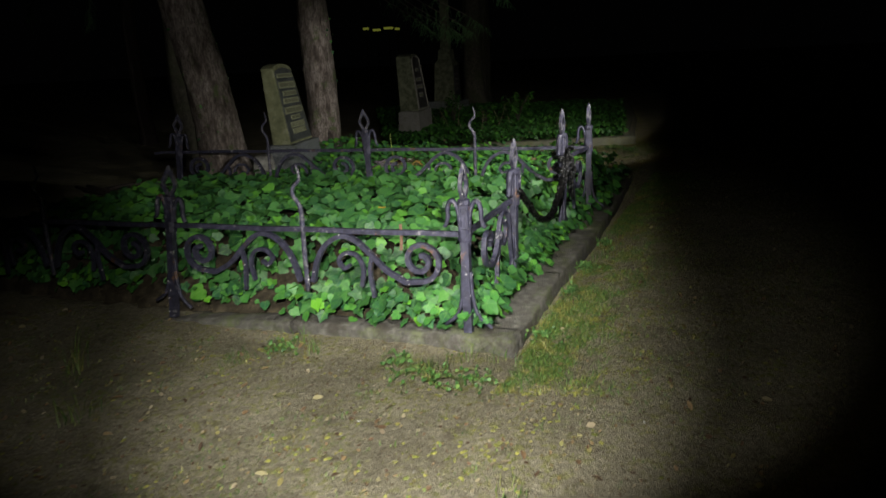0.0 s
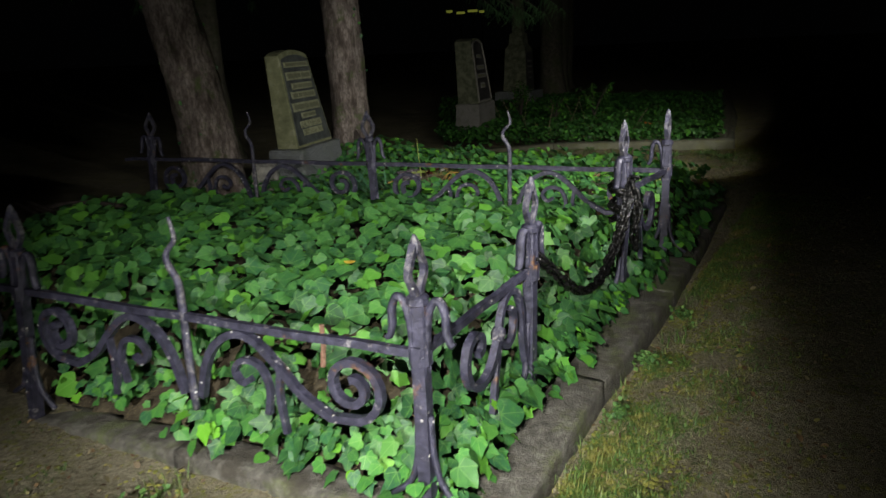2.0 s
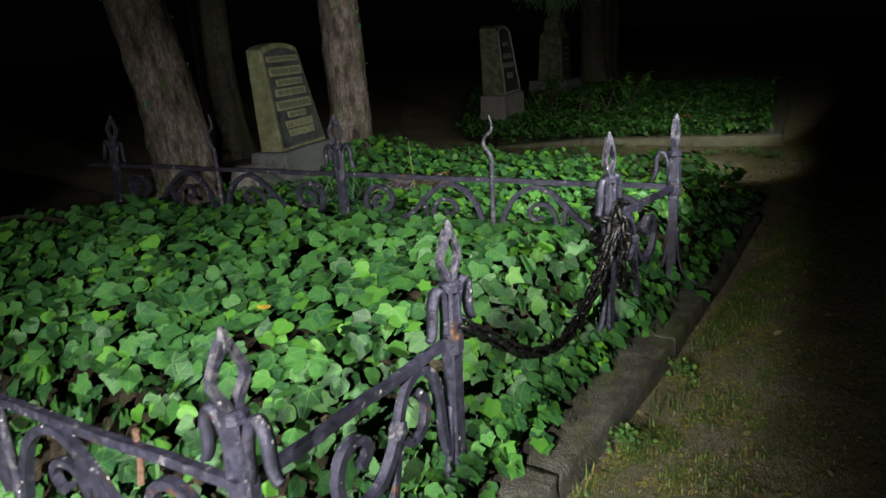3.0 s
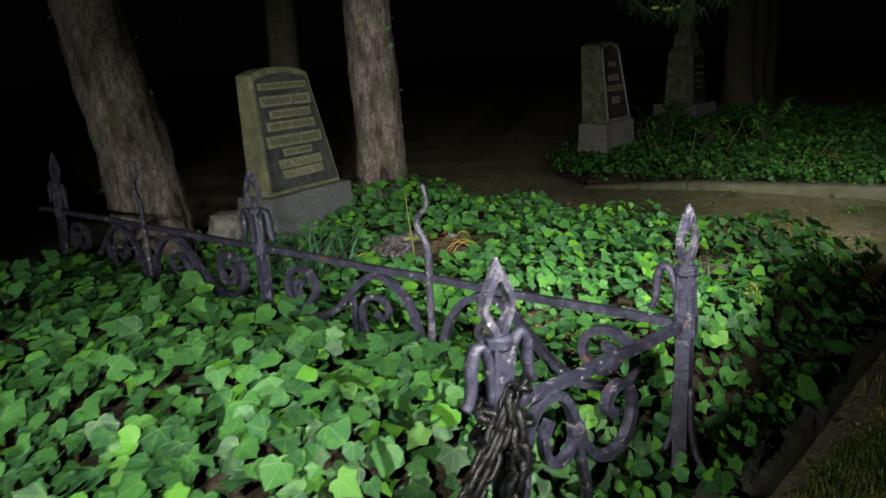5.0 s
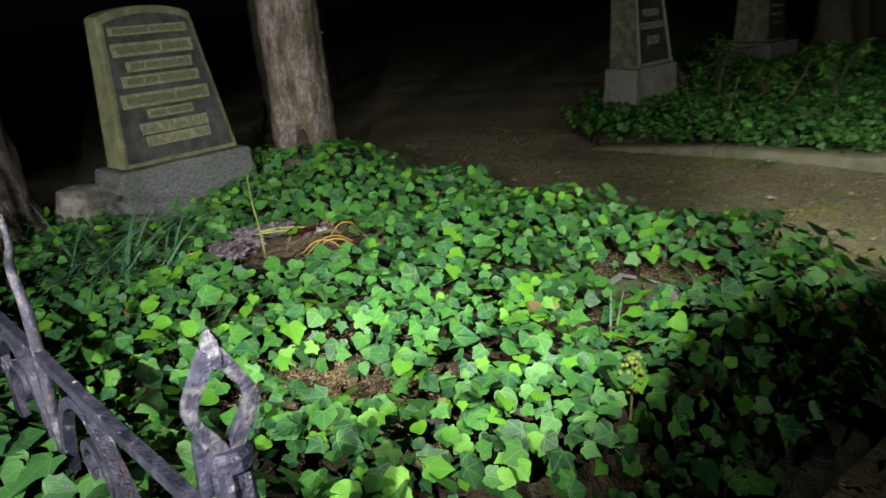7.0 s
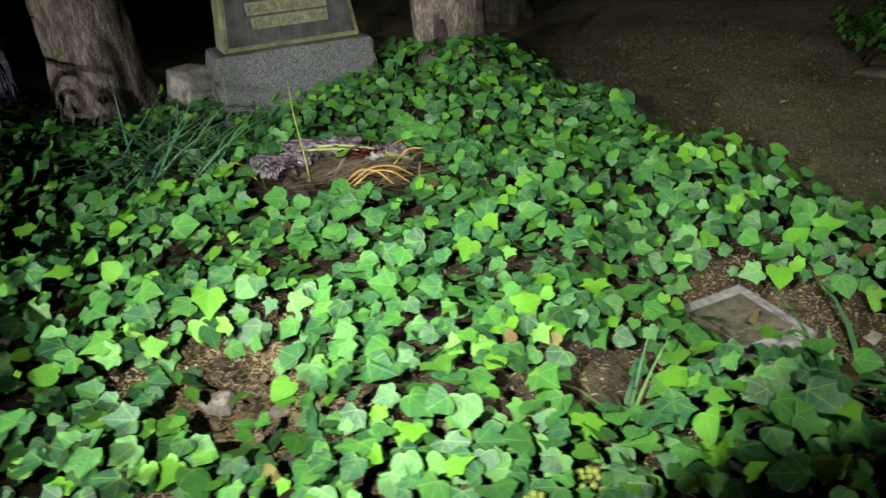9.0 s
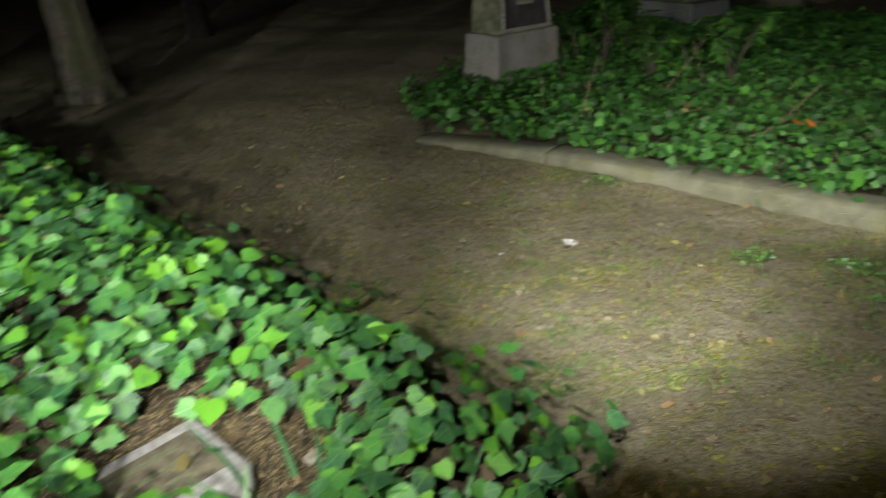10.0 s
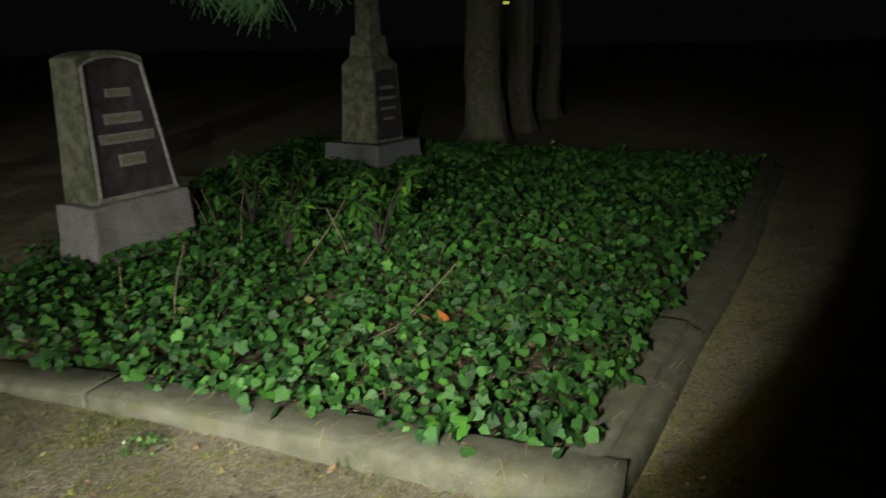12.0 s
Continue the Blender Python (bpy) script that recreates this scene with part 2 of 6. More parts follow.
INSCRIBED = material("weathered inscription band", mottled((0.13, 0.145, 0.085), (0.27, 0.28, 0.175), 30.0), 0.8, bump=0.8, bump_scale=170)
DIM_BAND = material("dull inscription band", mottled((0.10, 0.10, 0.095), (0.20, 0.20, 0.185), 30.0), 0.8, bump=0.8, bump_scale=170)
MOSSY = material("mossy dark sandstone", mottled((0.045, 0.055, 0.03), (0.14, 0.15, 0.10), 11.0), 0.9, bump=0.7, bump_scale=80)
CONCRETE = material("weathered concrete", concrete_colour, 0.9, bump=1.0, bump_scale=100)
CAST = material("smooth cast concrete", cast_colour, 0.9, bump=0.5, bump_scale=150)
BARK = material("flaking bark", bark_colour, 0.9, bump=1.0, bump_scale=75, spec=0.2)
SMOOTH_BARK = material("dimmed smooth olive-grey bark", dimmed_smooth_bark_colour, 0.9, bump=0.6, bump_scale=60, spec=0.2)
TWIG = material("pale dead twig", mottled((0.10, 0.075, 0.05), (0.24, 0.19, 0.13), 40.0), 0.8)
GRASS = material("grass blade", lambda n: n.mix(n.step(n.noise(7.0, 5, 0.7), 0.50, 0.66), varied((0.03, 0.075, 0.016), (0.07, 0.14, 0.026), (0.13, 0.18, 0.04))(n), varied((0.16, 0.17, 0.03), (0.26, 0.23, 0.06), (0.30, 0.22, 0.10))(n)), 0.6)
STRAW = material("dead straw", varied((0.16, 0.125, 0.07), (0.27, 0.215, 0.12), (0.36, 0.29, 0.18), (0.17, 0.115, 0.06)), 0.75)
LITTER = material("leaf litter", varied((0.055, 0.036, 0.022), (0.13, 0.078, 0.040), (0.19, 0.13, 0.060), (0.17, 0.165, 0.05), (0.25, 0.21, 0.13), (0.10, 0.070, 0.045)), 0.8)
YELLOW = material("yellowed leaf", mottled((0.45, 0.30, 0.03), (0.55, 0.42, 0.06), 60.0), 0.6)
YELLOW_DRY = material("dry yellow blade", mottled((0.26, 0.15, 0.03), (0.42, 0.28, 0.06), 40.0), 0.6)
ORANGE = material("orange dead leaf", mottled((0.40, 0.10, 0.02), (0.55, 0.20, 0.04), 60.0), 0.5)
WHITE = material("pale plastic scrap", mottled((0.55, 0.56, 0.54), (0.75, 0.75, 0.72), 50.0), 0.5)
RED = material("faded red plastic", mottled((0.10, 0.018, 0.018), (0.19, 0.045, 0.04), 50.0), 0.45)
PALE_CHIP = material("pale broken stone", mottled((0.22, 0.20, 0.17), (0.42, 0.39, 0.33), 60.0), 0.85, bump=0.6)
WITHERED = material("withered flowers", mottled((0.05, 0.042, 0.032), (0.16, 0.138, 0.105), 50.0), 0.9, bump=1.0, bump_scale=70)
FILM = material("grey-mauve plastic film", mottled((0.10, 0.085, 0.10), (0.44, 0.38, 0.44), 45.0), 0.25, bump=0.5, bump_scale=110, spec=0.8)
DARKWOOD = material("dark mottled wood", mottled((0.018, 0.014, 0.012), (0.05, 0.04, 0.033), 25.0), 0.8, bump=0.8)
NEEDLES = material("spruce needles", varied((0.07, 0.20, 0.07), (0.12, 0.28, 0.10), (0.18, 0.34, 0.14)), 0.5)
CROWN = material("tree leaves", varied((0.03, 0.07, 0.02), (0.06, 0.12, 0.03), (0.10, 0.14, 0.04)), 0.6)


# Emission for the added far blocks; their true source is unknown.
def glow_material():
    m = bpy.data.materials.new("far yellow glow")
    m.use_nodes = True
    p = m.node_tree.nodes["Principled BSDF"]
    p.inputs["Base Color"].default_value = (0.2, 0.2, 0.05, 1)
    p.inputs["Emission Color"].default_value = (0.75, 0.8, 0.12, 1)
    p.inputs["Emission Strength"].default_value = 0.09
    return m


GLOW = glow_material()


# ---- building helpers ----
def mesh_of(name, bm, mat, smooth=False):
    me = bpy.data.meshes.new(name)
    bm.to_mesh(me)
    bm.free()
    me.materials.append(mat)
    if smooth:
        me.polygons.foreach_set("use_smooth", [True] * len(me.polygons))
    return me


def part(name, bm, mat, parent=None, label="", smooth=False):
    """Links a bmesh (or a ready mesh) as one mesh object, under a thing or part if one is given."""
    me = bm if isinstance(bm, bpy.types.Mesh) else mesh_of(name, bm, mat, smooth)
    ob = new(name, me)
    if parent:
        ob.parent = parent
    return tagged(ob, label)


def thing(name, m, label, category, group="", kind=""):
    ob = new(name)
    ob.empty_display_size = 0.1
    ob.matrix_basis = m
    return tagged(ob, label, category, group, kind)


def arrays_mesh(name, verts, faces, mat, uvs=None, smooth=False):
    """A mesh from numpy arrays; faces is (n, 3) or (n, 4)."""
    me = bpy.data.meshes.new(name)
    k = faces.shape[1]
    me.vertices.add(len(verts))
    me.vertices.foreach_set("co", np.asarray(verts, np.float32).ravel())
    me.loops.add(faces.size)
    me.loops.foreach_set("vertex_index", faces.astype(np.int32).ravel())
    me.polygons.add(len(faces))
    me.polygons.foreach_set("loop_start", np.arange(0, faces.size, k, dtype=np.int32))
    if uvs is not None:
        layer = me.uv_layers.new(name="UVMap")
        layer.data.foreach_set("uv", np.asarray(uvs, np.float32)[faces.ravel()].ravel())
    me.update(calc_edges=True)
    if smooth:
        me.polygons.foreach_set("use_smooth", [True] * len(faces))
    me.materials.append(mat)
    return me


def sweep(bm, points, radii, sides=6, flat=1.0, cap=True):
    """A bar of round or flattened section along points."""
    pts = [Vector(p) for p in points]
    if not isinstance(radii, (list, tuple)):
        radii = [radii] * len(pts)
    up, rings = None, []
    for i, p in enumerate(pts):
        d = (pts[min(i + 1, len(pts) - 1)] - pts[max(i - 1, 0)]).normalized()
        if up is None:
            up = Vector((0, 1, 0)) if abs(d.y) < 0.9 else Vector((1, 0, 0))
        up = (up - d * up.dot(d)).normalized()
        side = d.cross(up)
        rings.append([bm.verts.new(p + radii[i] * (math.cos(a) * up * flat + math.sin(a) * side))
                      for a in (2 * math.pi * (j + 0.5) / sides for j in range(sides))])
    for a, b in zip(rings, rings[1:]):
        for j in range(sides):
            bm.faces.new((a[j], a[(j + 1) % sides], b[(j + 1) % sides], b[j]))
    if cap:
        bm.faces.new(rings[0][::-1])
        bm.faces.new(rings[-1])
    return bm


def smooth_line(points, n=8):
    """Catmull-Rom points through the given ones."""
    p = [Vector(q) for q in points]
    p = [2 * p[0] - p[1]] + p + [2 * p[-1] - p[-2]]
    out = []
    for i in range(1, len(p) - 2):
        for j in range(n):
            t = j / n
            out.append(0.5 * (2 * p[i] + (p[i + 1] - p[i - 1]) * t + (2 * p[i - 1] - 5 * p[i] + 4 * p[i + 1] - p[i + 2]) * t * t
                              + (3 * p[i] - p[i - 1] - 3 * p[i + 1] + p[i + 2]) * t ** 3))
    return out + [p[-2]]


def block(bm, size, at=(0, 0, 0), bevel=0.01, cuts=0, rough=0.0, taper=(1.0, 1.0), seed=0):
    """A bevelled block standing on z = at.z, tapered to the top, with worn faces."""
    made = bmesh.ops.create_cube(bm, size=1.0)["verts"]
    for v in made:
        top = v.co.z > 0
        v.co = Vector((v.co.x * size[0] * (taper[0] if top else 1), v.co.y * size[1] * (taper[1] if top else 1), (v.co.z + 0.5) * size[2])) + Vector(at)
    edges = list({e for v in made for e in v.link_edges})
    if bevel:
        bmesh.ops.bevel(bm, geom=edges, offset=bevel, segments=2, affect="EDGES", profile=0.6)
    if cuts:
        bmesh.ops.subdivide_edges(bm, edges=bm.edges[:], cuts=cuts, use_grid_fill=True)
    if rough:
        for v in bm.verts:
            v.co += rough * noise.noise_vector(v.co * 9 + Vector((seed, seed, 0)))
    return bm


# ---- lie of the land ----
def ground_z(x, y):
    base = np.interp(y, [-3, 2.5, 3.4, 4.5, 6, 8, 10.5, 12, 16, 24], [-0.08, -0.06, -0.05, 0.0, 0.03, 0.03, 0.0, 0.02, 0.10, 0.15])
    return base + 0.012 * np.sin(1.7 * x + 0.6 * y) + 0.008 * np.sin(3.9 * y - 2.2 * x)


def smoothstep(v):
    v = np.clip(v, 0, 1)
    return v * v * (3 - 2 * v)


def inside(poly, x, y):
    """Distance to the edge of a convex polygon, positive inside."""
    d = np.full(np.shape(x), 1e9)
    for (ax, ay), (bx, by) in zip(poly, poly[1:] + poly[:1]):
        l = math.hypot(bx - ax, by - ay)
        d = np.minimum(d, ((bx - ax) * (y - ay) - (by - ay) * (x - ax)) / l)
    return d


# plots, counter-clockwise
PLOT_A = [(0.16, 3.50), (0.88, 6.10), (-3.0, 6.62), (-3.75, 4.55)]
PLOT_B = [(0.98, 6.05), (1.38, 7.80), (1.33, 9.20), (-2.60, 9.45), (-2.95, 6.55)]
PLOT_C = [(1.86, 11.74), (2.55, 18.0), (-3.4, 18.6), (-1.95, 12.2), (-1.3, 11.70)]


def wobble(x, y, f, k=0.0):
    return np.sin(f * x + 1.3 + k) * np.sin(0.9 * f * y + 0.4 + 2 * k) + 0.5 * np.sin(2.1 * f * x - 1.7 * f * y + k)


# the same plots run on under the fence between them
RISE_A = [(0.16, 3.50), (1.10, 6.85), (-2.8, 7.4), (-3.75, 4.55)]
RISE_B = [(0.72, 5.2), (1.38, 7.80), (1.33, 9.20), (-2.60, 9.45), (-3.2, 5.7)]


def plot_a(x, y):
    e = inside(RISE_A, x, y)
    return 0.06 + 0.28 * smoothstep(e / 0.45) + 0.05 * smoothstep((y - 3.6) / 2.2) - 0.10 * smoothstep((y + 0.13 * x - 5.5) / 0.8) + 0.012 * wobble(x, y, 4.5)


def plot_b(x, y):
    e = inside(RISE_B, x, y)
    h = 0.05 + 0.20 * smoothstep(e / 0.30) + 0.012 * wobble(x, y, 4.0, 1.0)
    h = h + 0.17 * np.exp(-(((x + 2.0) / 0.75) ** 2 + ((y - 8.8) / 0.55) ** 2))
    for bx, by, r, k in BARE_B:
        h = h - k * np.exp(-(((x - bx) / r) ** 2 + ((y - by) / r) ** 2))
    return np.maximum(h, 0.05)


def plot_c(x, y):
    e = inside(PLOT_C, x, y)
    return 0.07 + 0.05 * smoothstep(e / 0.5) + 0.10 * smoothstep((y - 12.2) / 4.0) + 0.015 * wobble(x, y, 3.0, 2.0)


BARE_B = [(0.06, 7.02, 0.16, 0.13), (0.18, 6.98, 0.15, 0.08), (0.44, 7.04, 0.11, 0.05), (0.57, 8.39, 0.32, 0.13), (0.84, 8.50, 0.20, 0.07), (0.66, 7.78, 0.17, 0.12), (0.25, 8.85, 0.14, 0.04)]


# ---- ground ----
def spread(lo, hi, step, far):
    mid = np.arange(lo, hi + 1e-6, step)
    out = hi + np.geomspace(step, far, 22)
    return np.concatenate([lo - (out - hi)[::-1], mid, out])


def build_ground():
    xs, ys = spread(-5.5, 5.0, 0.09, 160.0), spread(-2.5, 16.0, 0.09, 180.0)
    gx, gy = np.meshgrid(xs, ys)
    rng = np.random.default_rng(3)
    gz = ground_z(gx, gy) + 0.006 * rng.standard_normal(gx.shape)
    for poly in (PLOT_A, PLOT_B, PLOT_C):
        gz = gz - 0.06 * smoothstep(inside(poly, gx, gy) / 0.15)
    verts = np.stack([gx, gy, gz], -1).reshape(-1, 3)
    n, m = len(xs), len(ys)
    i = (np.arange(m - 1)[:, None] * n + np.arange(n - 1)).ravel()
    faces = np.stack([i, i + 1, i + n + 1, i + n], -1)
    ob = new("ground", arrays_mesh("ground", verts, faces, GROUND, smooth=True))
    tagged(ob, "bare trodden brown soil with moss and leaf litter", "ground", kind="structure")


build_ground()


def soil_bed(name, poly, height, label, step=0.07):
    xs = np.arange(min(p[0] for p in poly) - 0.02, max(p[0] for p in poly) + 0.02, step)
    ys = np.arange(min(p[1] for p in poly) - 0.02, max(p[1] for p in poly) + 0.02, step)
    gx, gy = np.meshgrid(xs, ys)
    e = inside(poly, gx, gy)
    rng = np.random.default_rng(5)
    gz = np.where(e > 0, height(gx, gy), ground_z(gx, gy) - 0.10) - 0.035 + 0.008 * rng.standard_normal(gx.shape)
    verts = np.stack([gx, gy, gz], -1).reshape(-1, 3)
    n, m = len(xs), len(ys)
    i = (np.arange(m - 1)[:, None] * n + np.arange(n - 1)).ravel()
    faces = np.stack([i, i + 1, i + n + 1, i + n], -1)
    keep = (e.ravel()[faces] > -0.09).all(1)
    ob = new(name, arrays_mesh(name, verts, faces[keep], SOIL, smooth=True))
    tagged(ob, label, "soil", kind="structure")


soil_bed("plot_soil", PLOT_A, plot_a, "dark brown earth of a fenced grave plot")
soil_bed("plot_soil", PLOT_B, plot_b, "dark brown earth of a mounded grave plot")
soil_bed("plot_soil", PLOT_C, plot_c, "dark earth of a kerbed grave plot", 0.12)


# ---- kerbs ----
def kerb_stone(length, width, worn, seed, cast=""):
    """One stone along x, its outer side at -y: rounded shoulders, a sloped outer face, chipped and pitted. cast: "step" has a ledge along the
    outer face, "split" a crack that runs along the top."""
    h = width / 2
    if cast == "step":
        section = [(-h * 1.25, -0.26), (-h * 1.22, -0.105), (-h * 1.16, -0.094), (-h * 0.92, -0.086), (-h * 0.86, -0.078), (-h * 0.80, -0.022), (-h * 0.74, -0.007), (-h * 0.62, 0.0), (h * 0.2, 0.001), (h * 0.8, -0.003), (h * 0.88, -0.02), (h * 0.9, -0.26)]
    elif cast == "split":
        section = [(-h * 1.1, -0.26), (-h * 1.06, -0.10), (-h * 0.98, -0.055), (-h * 0.84, -0.040), (-h * 0.46, -0.022), (-h * 0.40, -0.075), (-h * 0.34, -0.012), (-h * 0.26, -0.002), (h * 0.2, 0.001), (h * 0.8, -0.003), (h * 0.88, -0.02), (h * 0.9, -0.26)]
    else:
        section = [(-h, -0.24), (-h, -0.10), (-h * 0.97, -0.035), (-h * 0.93, -0.012), (-h * 0.86, -0.003), (-h * 0.5, 0.0), (-h * 0.1, 0.001), (h * 0.4, 0.0), (h * 0.8, -0.003), (h * 0.88, -0.02), (h * 0.9, -0.24)]
    n = max(8, int(length / 0.035))
    bm, rings = bmesh.new(), []
    for i in range(n + 1):
        x = length * (i / n - 0.5)
        ring = []
        for y, z in section:
            q = Vector((x + seed, y * 2.5, z * 2.5))
            chip = max(0.0, noise.noise(q * 7.0) - 0.15) * 0.06 * (1 if -0.1 < z < -0.003 else 0.15)
            k = 0.006 * noise.noise(q * 3.0) + 0.006 * noise.noise(q * 14.0)
            ring.append(bm.verts.new((x, y + worn * (k + chip * (1 if y < 0 else -1)), z + worn * (0.8 * k - chip))))
        rings.append(ring)
    for a, b in zip(rings, rings[1:]):
        for j in range(len(section) - 1):
            bm.faces.new((a[j], b[j], b[j + 1], a[j + 1]))
    bm.faces.new(rings[0])
    bm.faces.new(rings[-1][::-1])
    bmesh.ops.recalc_face_normals(bm, faces=bm.faces[:])
    return bm


def kerb_run(points, tops, width, label, lengths=1.0, seed=0, worn=1.0, cast="", mat=None):
    """Stones end to end along a line; the inner side lies to the left."""
    rng = random.Random(seed)
    along = 0.0
    run = thing("kerb", Matrix(), label, "kerb", kind="structure")
    for (a, b), (za, zb) in zip(zip(points, points[1:]), zip(tops, tops[1:])):
        a, b = Vector((*a, za)), Vector((*b, zb))
        n = max(1, round((b - a).length / lengths))
        for i in range(n):
            p, q = a.lerp(b, i / n), a.lerp(b, (i + 1) / n)
            d = q - p
            bm = kerb_stone(d.length + (0.03 if worn > 0.3 else -0.001), width * 1.12, worn, seed * 9.0 + along + d.length / 2, cast)
            along += d.length
            ob = part("kerb_stone", bm, mat or CONCRETE, run, smooth=True)
            turn = Matrix.Rotation(math.atan2(d.y, d.x), 4, "Z") @ Matrix.Rotation(-math.atan2(d.z, d.xy.length) + rng.uniform(-0.003, 0.003) * worn, 4, "Y")
            ob.matrix_basis = Matrix.Translation((p + q) / 2 + Vector((0, 0, rng.uniform(-0.004, 0.004) * worn))) @ turn
    return run


kerb_run([(0.36, 3.39), (-0.9, 3.72), (-2.3, 4.1), (-3.7, 4.5)], [0.05, 0.03, -0.07, -0.12], 0.17,
         "low weathered concrete kerb, partly buried under ivy", 1.15, 1)
kerb_run([(0.29, 3.46), (0.53, 4.36), (0.87, 5.5), (1.03, 6.15), (1.42, 7.85)], [0.04, 0.095, 0.11, 0.115, 0.10], 0.20,
         "cracked grey concrete kerb edging two ivy plots", 2.6, 2, 0.31)
kerb_run([(2.08, 11.675), (-0.25, 11.685), (-1.35, 11.70)], [0.13, 0.10, 0.02], 0.26,
         "smooth grey concrete kerb sinking into the soil", 3.6, 3, 0.14, "step", CAST)
kerb_run([(1.945, 11.70), (2.15, 13.2), (2.41, 14.8), (2.75, 18.3)], [0.128, 0.14, 0.16, 0.2], 0.24,
         "cracked concrete kerb with a mossy outer face", 2.3, 4, 0.31, "split", CAST)


# ---- ivy ----
def leaf_shape(lobes):
    """A leaf outline, petiole at the origin, tip on +y; a middle point folded up a little."""
    pts = [(0.0, 0.0)] + lobes + [(-x, y) for x, y in lobes[:-1][::-1]]
    return np.array(pts)


IVY_SHAPES = [
    leaf_shape([(0.10, -0.09), (0.28, -0.13), (0.46, -0.01), (0.47, 0.16), (0.59, 0.40), (0.44, 0.52), (0.33, 0.62), (0.19, 0.82), (0.0, 1.03)]),
    leaf_shape([(0.12, -0.09), (0.33, -0.10), (0.50, 0.07), (0.51, 0.22), (0.55, 0.42), (0.42, 0.57), (0.32, 0.68), (0.16, 0.84), (0.0, 0.97)]),
    leaf_shape([(0.09, -0.10), (0.25, -0.15), (0.47, -0.06), (0.45, 0.14), (0.63, 0.42), (0.42, 0.50), (0.29, 0.61), (0.16, 0.84), (0.0, 1.07)]),
    leaf_shape([(0.14, -0.08), (0.36, -0.02), (0.49, 0.15), (0.51, 0.30), (0.48, 0.46), (0.38, 0.60), (0.27, 0.73), (0.14, 0.86), (0.0, 0.95)]),
]


def leaf_arrays(shape, rng, n):
    """n leaves of one outline: verts (n, k, 3) in leaf space, the fan's faces, uv."""
    k = len(shape)
    mid = np.array([[0.0, 0.36]])
    flat = np.concatenate([shape, mid])
    v = np.zeros((n, k + 1, 3))
    v[:, :, :2] = flat * (1 + 0.035 * rng.standard_normal((n, k + 1, 2))) * rng.uniform(0.86, 1.14, (n, 1, 2))
    v[:, :, 0] += 0.08 * rng.standard_normal((n, 1)) * v[:, :, 1]
    fold = rng.uniform(0.0, 0.24, (n, 1))
    droop = rng.uniform(-0.05, 0.30, (n, 1))
    curl = rng.uniform(-0.10, 0.22, (n, 1))
    v[:, :, 2] = fold * np.abs(v[:, :, 0]) - droop * np.clip(v[:, :, 1], 0, 2) ** 2 * 0.5 - curl * v[:, :, 0] ** 2 + 0.008 * rng.standard_normal((n, k + 1))
    faces = np.array([[k, i, (i + 1) % k] for i in range(k)])
    return v, faces, np.tile(flat, (n, 1, 1))


def turn_arrays(rng, normals, spin, tilt):
    """Axes with z near the normals, spun about them and tilted."""
    n = len(normals)
    z = normals + tilt * rng.standard_normal((n, 3)) * np.array([1, 1, 0.3])
    z /= np.linalg.norm(z, axis=1, keepdims=True)
    y = np.stack([np.cos(spin), np.sin(spin), np.zeros(n)], -1)
    y -= z * (y * z).sum(1, keepdims=True)
    y /= np.linalg.norm(y, axis=1, keepdims=True)
    return np.stack([np.cross(y, z), y, z], -1)


def normals_of(height, x, y):
    e = 0.04
    n = np.stack([-(height(x + e, y) - height(x - e, y)) / (2 * e), -(height(x, y + e) - height(x, y - e)) / (2 * e), np.ones_like(x)], -1)
    return n / np.linalg.norm(n, axis=1, keepdims=True)


def brim(y):
    """Height of the kerb tops that the outer leaves hang over."""
    return np.interp(y, [3.4, 4.4, 8.0, 11.6, 18], [0.07, 0.12, 0.11, 0.13, 0.20])


